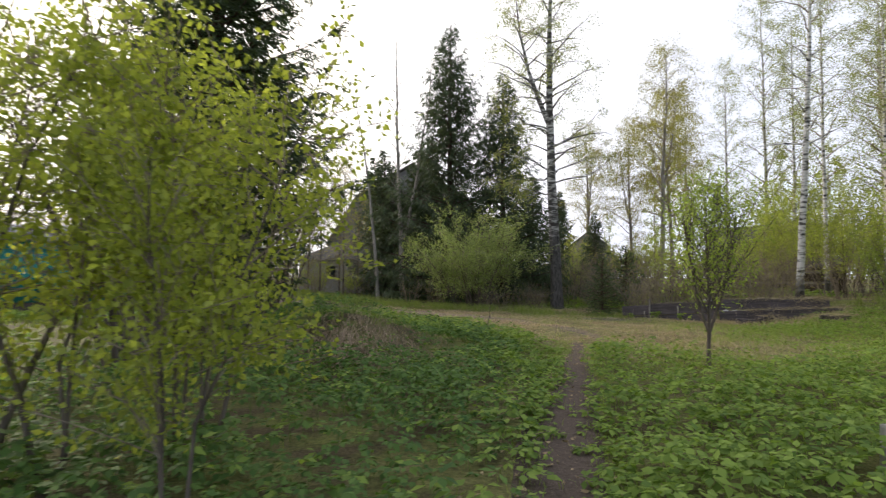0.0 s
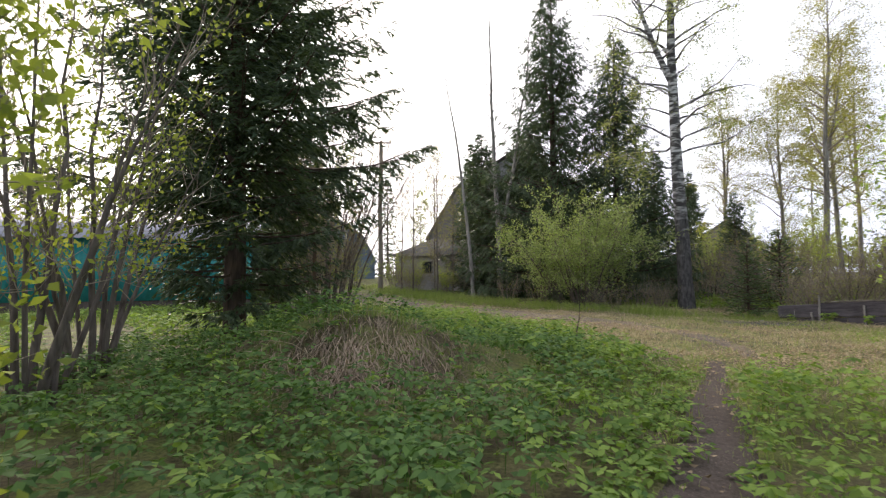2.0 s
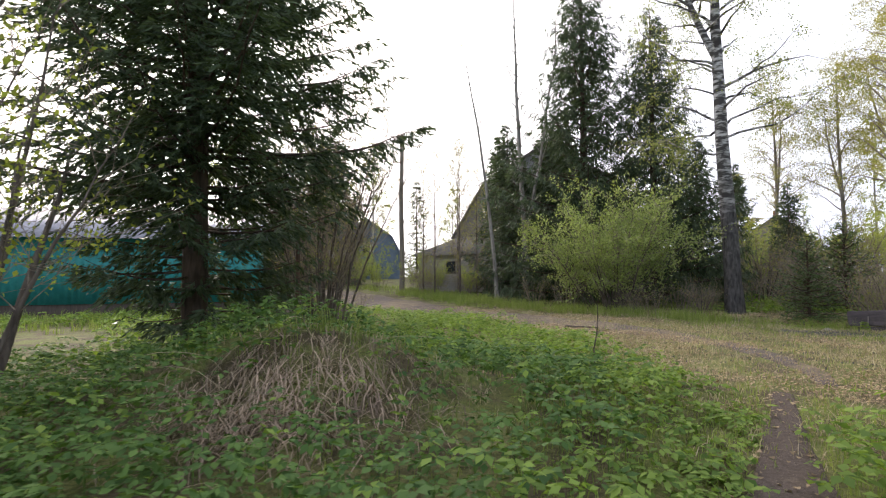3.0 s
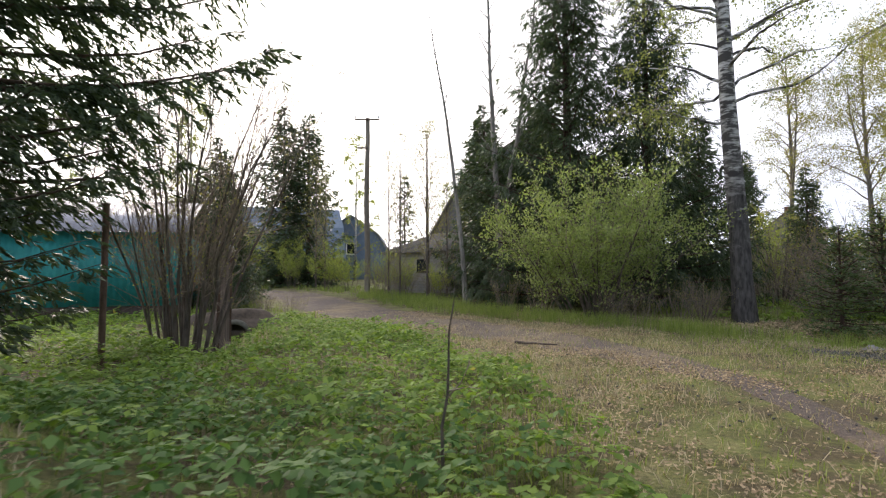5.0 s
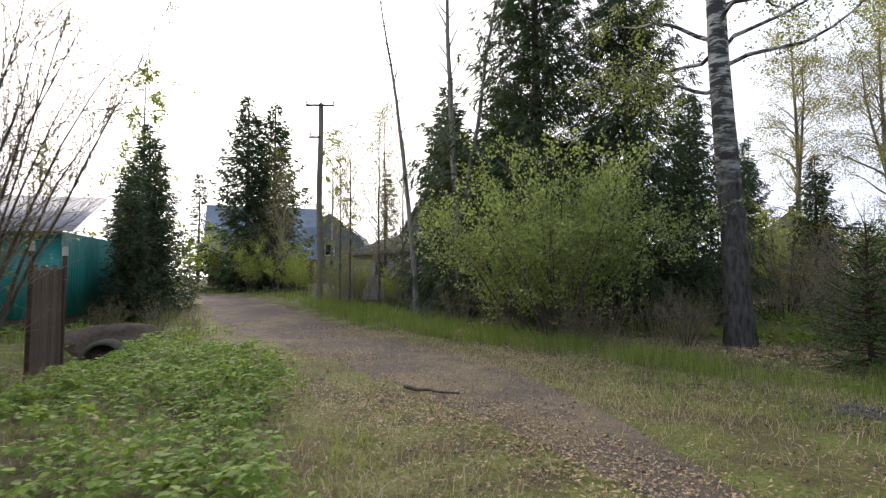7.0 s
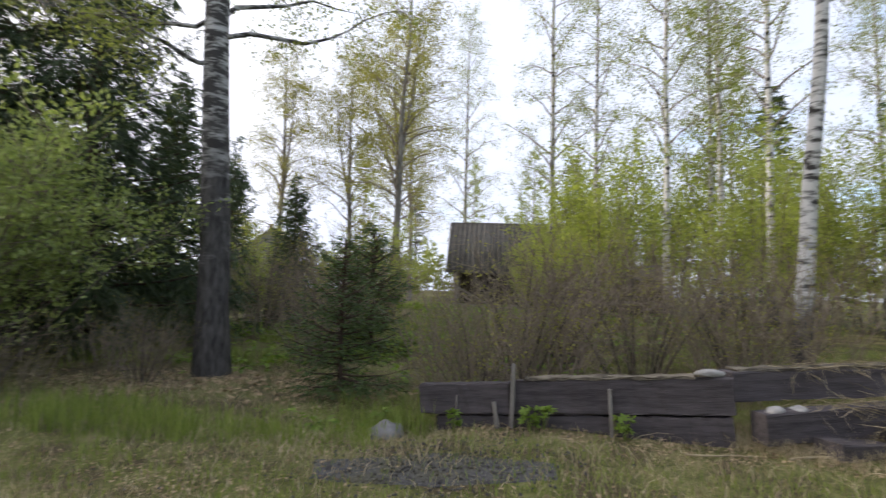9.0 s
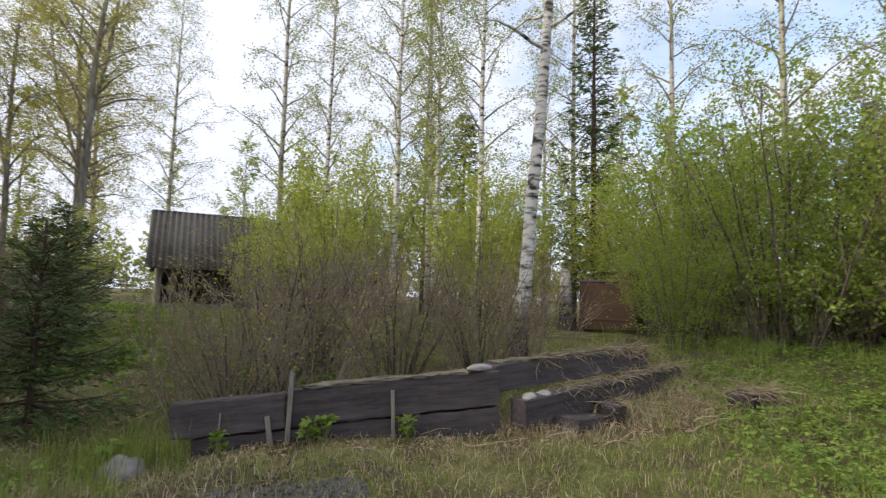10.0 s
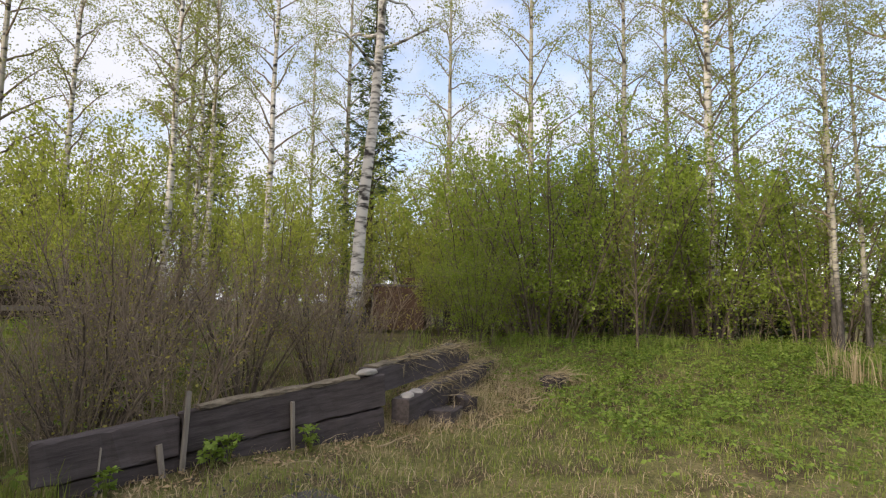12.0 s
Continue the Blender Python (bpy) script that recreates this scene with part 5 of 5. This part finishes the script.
herbs("ground_elder", "dense carpet of fresh green ground elder", -7.5, 9.5, -1.5, 20.5, 145, lambda x, y: herb_mask(x, y) * np.where(x < -5, 0.5, 1.0) * (1 - 0.85 * nettle_zone(x, y)), 0.074, 0.30, 101)
herbs("nettles", "nettles and herbs around the mound, dark green partly for shade", -7.5, 2.5, -1.5, 12.5, 150, lambda x, y: herb_mask(x, y) * nettle_zone(x, y) * np.where(x < -5, 0.5, 0.9), 0.07, 0.32, 105, 5, LEAF_NETTLE_SHADED)
herbs("ground_elder", "low green herbs spreading over the clearing", 5.5, 15.2, 4.0, 16.5, 190, field_mask, 0.056, 0.16, 102)
herbs("ground_elder", "low herbs under the trees behind the wall", 4.5, 16, 20.5, 34, 16, lambda x, y: S(0.3, 0.6, patch(x, y, 0.9, 2)) * road_free(x, y), 0.12, 0.28, 103)
herbs("ground_elder", "yellow-green herbs beyond the spruce", -16, -6, 8, 24, 26, lambda x, y: S(0.2, 0.5, patch(x, y, 0.8, 5)) * S(8, 10.5, y) * (1 - S(21, 24, y)) * S(-16, -13, x), 0.12, 0.22, 104)


def grass(name, label, x0, x1, y0, y1, per_m2, keep, tall, wide, seed, mat, lay=0.6, clump=0.0):
    rng = np.random.default_rng(seed)
    x, y = scatter(rng, x0, x1, y0, y1, per_m2, keep)
    if clump:
        m = 14
        x, y = np.repeat(x, m) + rng.normal(0, clump, len(x) * m), np.repeat(y, m) + rng.normal(0, clump, len(y) * m)
    n = len(x)
    a, b = rng.uniform(0, 2 * math.pi, n), rng.uniform(0, 2 * math.pi, n)
    out = rng.uniform(0.1, 1.0, n) * lay
    way = np.stack([np.cos(a) * out, np.sin(a) * out, -0.25 * out], 1)
    side = np.stack([np.cos(b), np.sin(b), 0 * b], 1)
    g = Geo()
    g.blades(np.stack([x, y, H(x, y) - 0.01], 1), way * 1.6, side, tall * rng.uniform(0.4, 1.25, n), wide * rng.uniform(0.7, 1.3, n))
    solo(name, g, mat, label, "grass", "", "stuff")


def verge(x, y):
    """The grassy strip between the track and the trees."""
    d = to_line(x, y, ROAD_P) - 2.0
    far = y > np.interp(x, [-10, -1.4, 2.5, 5.2, 6.5], [29, 24.1, 21.4, 19.2, 18.6])
    return np.where(far, S(-0.4, 0.2, d) * (1 - S(1.3, 2.4, d)) * (0.4 + 0.6 * S(0.25, 0.55, patch(x, y, 2.2, 19))), 0.0)


def lawn(x, y):
    wall_foot = to_line(x, y, np.array([(7, 19.3), (7.5, 18.6), (8, 17.9), (8.5, 17.2), (9, 16.6), (9.6, 16.0), (10.2, 15.8)]))
    m = path_free(x, y) * (0.15 + 0.85 * S(0.2, 0.7, wall_foot)) * (0.25 + 0.75 * S(0.3, 0.6, patch(x, y, 1.9, 4)))
    on_road = 1 - road_free(x, y)
    return m * (1 - 0.8 * on_road)


grass("verge_grass", "tall fresh grass along the track", -9, 9.5, 18, 33, 34, verge, 0.36, 0.008, 111, LEAF_GRASS, 0.5, 0.07)
grass("lawn_grass", "short sparse grass over moss", -2, 13, 7.5, 21, 430, lambda x, y: lawn(x, y) * np.where((x < 0.4) | (y < 8), 0.25, 1.0), 0.10, 0.007, 112, LEAF_GRASS, 0.9)
grass("dry_straw", "flattened dry straw and old grass stems", -4, 11.5, 9, 25, 330, lambda x, y: (0.35 + 0.65 * S(0.36, 0.66, patch(x, y, 1.2, 9))) * (0.35 + 0.65 * S(0.3, 1.1, to_line(x, y, ROAD_P))) * path_free(x, y) * np.where(herb_mask(x, y) > 0.5, 0.12, 1.0) * (1 - 0.55 * S(5.0, 7.0, x) * (1 - S(16.5, 18, y))), 0.14, 0.007, 113, DRY_GRASS, 2.2)
THATCH = leaf_mat("old_thatch", (0.10, 0.074, 0.053), (0.43, 0.33, 0.235), 0.15, 0.85)


def thatch(name, label, n, keep, spread, long, wide, seed, mat):
    """Last year's stems, bent over and hanging down the slope in tangled strands."""
    rng = np.random.default_rng(seed)
    x, y = rng.uniform(*spread[:2], n), rng.uniform(*spread[2:], n)
    k = rng.uniform(0, 1, n) < keep(x, y)
    x, y = x[k], y[k]
    n, e = len(x), 0.08
    slope = np.stack([H(x - e, y) - H(x + e, y), H(x, y - e) - H(x, y + e)], 1) / (2 * e)
    way = unit(slope * 1.6 + rng.normal(0, 0.62, (n, 2)))
    L, W = long * rng.uniform(0.35, 1.3, n), wide * rng.uniform(0.6, 1.4, n)
    across = np.stack([-way[:, 1], way[:, 0], 0 * x], 1)
    rise = rng.uniform(0.03, 0.16, n)
    rows = []
    for u, z, w in ((0.0, 0.0, 0.8), (0.3, 1.0, 1.0), (0.65, 0.75, 0.9), (1.0, 0.12, 0.25)):
        px, py = x + way[:, 0] * L * u, y + way[:, 1] * L * u
        c = np.stack([px, py, H(px, py) + rise * z], 1) + rng.normal(0, 0.012, (n, 3))
        rows += [c - across * (W * w / 2)[:, None], c + across * (W * w / 2)[:, None]]
    g = Geo()
    i = np.arange(n)[:, None] * 8
    g.add(np.stack(rows, 1), np.concatenate([i + np.array([[a, a + 1, a + 3, a + 2]]) for a in (0, 2, 4)]))
    solo(name, g, mat, label, "grass", "", "stuff")


thatch("dry_grass_mound", "bleached dead grass heaped over the mound", 7500, lambda x, y: np.clip(mound_dry(x, y) * 1.2 - 0.1, 0, 1) * (0.35 + 0.65 * S(0.3, 0.6, patch(x, y, 3.1, 41))), (-3.6, 0.6, 7.6, 10.6), 0.4, 0.009, 114, THATCH)
grass("crest_grass", "long fresh grass on the mound's crest", -3.2, 0.4, 9.2, 11.0, 34, lambda x, y: np.exp(-((x + 1.5) / 0.9) ** 2 - ((y - 9.9) / 0.4) ** 2) * S(0.3, 0.6, patch(x, y, 2.4, 3)), 0.36, 0.007, 125, LEAF_GRASS, 0.6, 0.05)
grass("dry_grass_wall", "dead grass around the old timbers", 8.6, 12.4, 13.8, 18.2, 1700, lambda x, y: np.exp(-(to_line(x, y, np.array([(8.9, 17.3), (9.5, 16.9), (10, 16.4), (10.6, 15.7), (11, 15.2), (11.4, 15.9), (10.5, 16.7)])) / 0.5) ** 2), 0.2, 0.006, 115, DRY_GRASS, 1.9)
grass("dry_tuft", "bleached tuft of last year's grass", 10.7, 11.8, 9.2, 10.6, 26, lambda x, y: np.exp(-((x - 11.2) ** 2 + (y - 9.9) ** 2) / 0.12), 0.75, 0.009, 116, DRY_GRASS, 0.35, 0.1)
grass("dry_tuft", "dry sedge tuft at the alder foot", -5.4, -3.2, 15.4, 17.6, 60, lambda x, y: np.exp(-((x + 4.1) ** 2 + (y - 16.5) ** 2) / 0.2), 0.5, 0.008, 117, DRY_GRASS, 0.9, 0.1)
grass("wall_grass", "long green grass at the wall's end", 5.6, 7.2, 19.6, 21.4, 60, lambda x, y: np.exp(-((x - 6.3) ** 2 + (y - 20.5) ** 2) / 0.35), 0.42, 0.009, 118, LEAF_GRASS, 0.5, 0.06)
grass("wood_grass", "green grass under the birches", 3, 16, 23, 36, 8, lambda x, y: S(0.3, 0.55, patch(x, y, 0.7, 6)) * S(24.4, 25.6, y + 0.3 * (x - 5)), 0.4, 0.013, 119, LEAF_GRASS, 0.6, 0.1)
grass("thicket_grass", "green grass at the thicket edge", 10.8, 15.5, 5, 17.5, 9, lambda x, y: np.exp(-((x - 13.2) / 0.8) ** 2) * S(0.35, 0.6, patch(x, y, 1.1, 12)), 0.4, 0.01, 120, LEAF_GRASS, 0.5, 0.08)
grass("far_grass", "grass beyond the fence and along the far track", -26, -2, 14, 42, 2.0, lambda x, y: road_free(x, y) * S(0.25, 0.5, patch(x, y, 0.5, 14)), 0.3, 0.02, 121, LEAF_GRASS, 0.6, 0.14)


def litter(name, label, x0, x1, y0, y1, per_m2, keep, size, seed):
    rng = np.random.default_rng(seed)
    x, y = scatter(rng, x0, x1, y0, y1, per_m2, keep)
    n = len(x)
    a = rng.uniform(0, 2 * math.pi, n)
    d = unit(np.stack([np.cos(a), np.sin(a), rng.normal(0, 0.25, n)], 1))
    side = unit(np.cross(d, np.array([0, 0, 1.0]) + rng.normal(0, 0.3, (n, 3))))
    s = size * rng.uniform(0.5, 1.4, n)
    g = Geo()
    g.leaves(np.stack([x, y, H(x, y) + 0.024 + rng.uniform(0, 0.012, n)], 1), d, side, s, s * 0.6, 0.35)
    solo(name, g, DRY_LEAF, label, "leaves", "", "stuff")


litter("leaf_litter", "dry brown leaves strewn over the track", -8, 8.5, 10.5, 26, 900, lambda x, y: (0.1 + 0.9 * S(0.35, 0.72, patch(x, y, 1.4, 21))) * (0.12 + np.where(y < 18.2, np.exp(-(to_line(x, y, ROAD_P) / 2.3) ** 4), np.exp(-((to_line(x, y, ROAD_P) - 1.5) / 0.8) ** 2)) * 0.8), 0.034, 131)
litter("leaf_litter", "dead leaves along the foot of the wall", 6.5, 11, 14.5, 20, 420, lambda x, y: np.exp(-(to_line(x, y, np.array([(7, 19.3), (7.5, 18.6), (8, 17.9), (8.5, 17.2), (9, 16.6), (9.6, 16.0)])) / 0.3) ** 2) * 0.7, 0.05, 132)
litter("leaf_litter", "brown dead leaves under willow and birch", -3, 7.5, 21.5, 27, 150, lambda x, y: np.exp(-((y - np.interp(x, [-3, 1.5, 5, 7.5], [26.4, 24.2, 23.6, 21.8])) / 1.1) ** 2) * 0.95, 0.09, 134)
litter("leaf_litter", "dead leaves on the footpath", -0.5, 4, -1, 12, 60, lambda x, y: np.exp(-(to_line(x, y, PATH_P) / 0.4) ** 2) * 0.8, 0.05, 133)


def leafy_plant(x, y, seed, n=7):
    """A celandine-like plant with broad lobed leaves on stalks."""
    rng = np.random.default_rng(seed)
    thing = empty("leafy_plant", "bright green broad-leaved weed at the timber wall", "plant", "weeds at the wall")
    for j in range(n):
        a = j * 2.4 + rng.normal(0, 0.3)
        out = rng.uniform(0.04, 0.12)
        tip = np.array([math.cos(a) * out, math.sin(a) * out, rng.uniform(0.1, 0.34)])
        g = Geo()
        g.tubes([(np.array([[0, 0, -0.02], tip * (0.5, 0.5, 0.7), tip]), np.array([0.005, 0.004, 0.003]))], 4)
        part("stalk", g, LEAF_GRASS, thing)
        g = Geo()
        k = 7
        b = a + np.linspace(-1.9, 1.9, k)
        d = unit(np.stack([np.cos(b), np.sin(b), rng.normal(0.1, 0.45, k)], 1))
        g.leaves(np.repeat(tip[None], k, 0), d, unit(np.cross(d, np.array([0, 0, 1.0]) + rng.normal(0, 0.4, 3))), rng.uniform(0.07, 0.11, k), rng.uniform(0.05, 0.075, k), -0.15)
        part("leaf", g, LEAF_HERB, thing)
    thing.matrix_basis = at_ground(x, y, 0, 0, 0.75)


for i, (x, y) in enumerate(((7.34, 19.0), (7.44, 18.88), (7.93, 18.22), (6.78, 19.62))):
    leafy_plant(x, y, 200 + i, 9)

# dry stalks and fallen sticks
STRAW = plain_mat("dry_stalk", (0.28, 0.22, 0.13), (0.5, 0.42, 0.28), 0.85, 0, 10.0)


def stalks(spots, seed, label, long=0.9, lean_=0.7):
    rng = np.random.default_rng(seed)
    for x, y in spots:
        a = rng.uniform(0, 2 * math.pi)
        g = Geo()
        p = limb(rng, (0, 0, -0.03), (math.cos(a) * lean_, math.sin(a) * lean_, 1), long * rng.uniform(0.6, 1.2), 7, (math.cos(a) * 1.2, math.sin(a) * 1.2, -1.3), 0.08)
        g.tubes([(p, np.linspace(0.0035, 0.0015, 7))], 5)
        o = solo("dry_stalk", g, STRAW, label, "stalk", "dry stalks")
        o.matrix_basis = at_ground(x, y)


rs = np.random.default_rng(5)
stalks([(-1.8 + rs.normal(0, 0.5), 9.3 + rs.normal(0, 0.4)) for _ in range(16)], 6, "bent bleached stalk of last year's weeds on the mound")
stalks([(9.9 + rs.normal(0, 0.7), 16.3 + rs.normal(0, 0.5)) for _ in range(14)], 7, "thin dry stalk leaning over the old timbers", 0.7)
stalks([(-4.6 + rs.normal(0, 0.5), 14.9 + rs.normal(0, 0.4)) for _ in range(6)], 8, "dry broken stalk beside the fence post", 0.8)
stalks([(7.9 + rs.normal(0, 0.6), 18.7 + rs.normal(0, 0.6)) for _ in range(5)], 9, "thin dry stalk against the timber wall", 0.6)
sticks = (((8.6, 17.0), (9.5, 16.7)), ((7.9, 17.6), (8.6, 17.15)), ((9.5, 15.7), (10.2, 15.1)), ((10.0, 15.6), (10.3, 15.2)), ((-5.6, 14.6), (-3.9, 15.0)), ((-6.5, 15.2), (-4.4, 14.9)), ((-6.2, 14.4), (-4.0, 14.6)), ((0.2, 18.4), (0.9, 18.2)))
for i, (a, b) in enumerate(sticks):
    r = np.random.default_rng(300 + i)
    t = np.linspace(0, 1, 7)[:, None]
    p = np.array(a) * (1 - t) + np.array(b) * t + r.normal(0, 0.03, (7, 2))
    rad = 0.012 if i < 4 else 0.03
    g = Geo()
    g.tubes([(np.concatenate([p, (H(p[:, 0], p[:, 1]) + rad + 0.02)[:, None]], 1), np.linspace(rad, rad * 0.4, 7))], 6)
    solo("fallen_stick", g, STRAW if i < 4 else BARK, "thin fallen stick lying on the ground", "stick", "fallen sticks")


def path_edge(x, y):
    d = to_line(x, y, PATH_P)
    return np.exp(-((d - 0.33) / 0.13) ** 2) * (0.3 + 0.7 * S(0.3, 0.6, patch(x, y, 3.1, 17)))


grass("path_grass", "short grass along the footpath's edges", -0.8, 3.8, -1, 12, 420, path_edge, 0.11, 0.006, 122, LEAF_GRASS, 0.9)


def gravel_stones():
    """Small crushed stones on the gravel patch and track."""
    rng = np.random.default_rng(140)
    n = 1500
    x, y = rng.normal(5.75, 0.62, n), rng.normal(18.4, 0.42, n)
    x[700:], y[700:] = rng.uniform(-2, 6, n - 700), rng.uniform(13, 23, n - 700)
    keep = (np.arange(n) < 700) | (road_free(x, y) < 0.5)
    x, y = x[keep], y[keep]
    n = len(x)
    r = rng.uniform(0.006, 0.019, n)
    base = np.array([[1, 0, 0], [-1, 0, 0], [0, 1, 0], [0, -1, 0], [0, 0, 0.7], [0, 0, -0.7]], float)
    V = np.stack([x, y, H(x, y) + 0.026], 1)[:, None] + base[None] * r[:, None, None] * rng.uniform(0.6, 1.4, (n, 6, 1))
    f = np.array([[0, 2, 4], [2, 1, 4], [1, 3, 4], [3, 0, 4], [2, 0, 5], [1, 2, 5], [3, 1, 5], [0, 3, 5]])
    g = Geo()
    g.add(V, None, (np.arange(n)[:, None, None] * 6 + f[None]).reshape(-1, 3))
    solo("crushed_stone", g, GRAVEL, "small crushed grey stones on bare ground", "gravel", "", "stuff")


gravel_stones()


def draped_straw(name, label, lines, per, long, seed, drop=0.5):
    """Dead grass that lies on and hangs over old timbers."""
    rng = np.random.default_rng(seed)
    g = Geo()
    for a, b, wide in lines:
        a, b = np.array(a, float), np.array(b, float)
        k = int(per * np.linalg.norm(b - a))
        t = rng.uniform(0, 1, (k, 1)) ** 0.8
        p = a + (b - a) * t + np.stack([rng.normal(0, wide, k), rng.normal(0, wide, k), np.abs(rng.normal(0, 0.015, k))], 1)
        d = unit(np.stack([rng.normal(-0.3, 0.7, k), rng.normal(-0.3, 0.7, k), rng.normal(-drop * 0.4, 0.35, k)], 1))
        g.leaves(p, d, unit(np.cross(d, rand_dirs(rng, k))), long * rng.uniform(0.4, 1.3, k), np.full(k, 0.007), 0.5)
    solo(name, g, DRY_GRASS, label, "straw", "", "stuff")


draped_straw("draped_straw", "dead grass draped over the old timbers", [((9.4, 17.5, 0.74), (11.6, 16.35, 0.85), 0.09), ((9.2, 17.15, 0.42), (11.7, 15.9, 0.6), 0.09), ((10.7, 16.6, 0.78), (11.5, 16.2, 0.84), 0.14), ((9.55, 16.6, 0.28), (10.0, 16.35, 0.3), 0.12), ((10.4, 15.15, 0.42), (11.1, 14.8, 0.46), 0.1), ((10.4, 15.1, 0.4), (11.1, 14.75, 0.44), 0.14), ((9.7, 16.2, 0.12), (11.0, 15.3, 0.3), 0.3)], 190, 0.3, 150)

grass("field_grass", "tufts of fresh green grass in the clearing", 5.5, 14, 7, 16, 16, lambda x, y: (0.15 + 0.85 * field_mask(x, y)) * S(0.45, 0.7, patch(x, y, 1.6, 31)) * road_free(x, y), 0.2, 0.008, 123, LEAF_GRASS, 0.7, 0.06)
grass("edge_grass", "green grass tufts between herbs and track", -3, 4.5, 9.5, 21, 14, lambda x, y: np.exp(-((to_line(x, y, ROAD_P) - 2.3) / 0.5) ** 2) * S(0.4, 0.65, patch(x, y, 1.8, 33)) * path_free(x, y), 0.17, 0.007, 124, LEAF_GRASS, 0.7, 0.06)
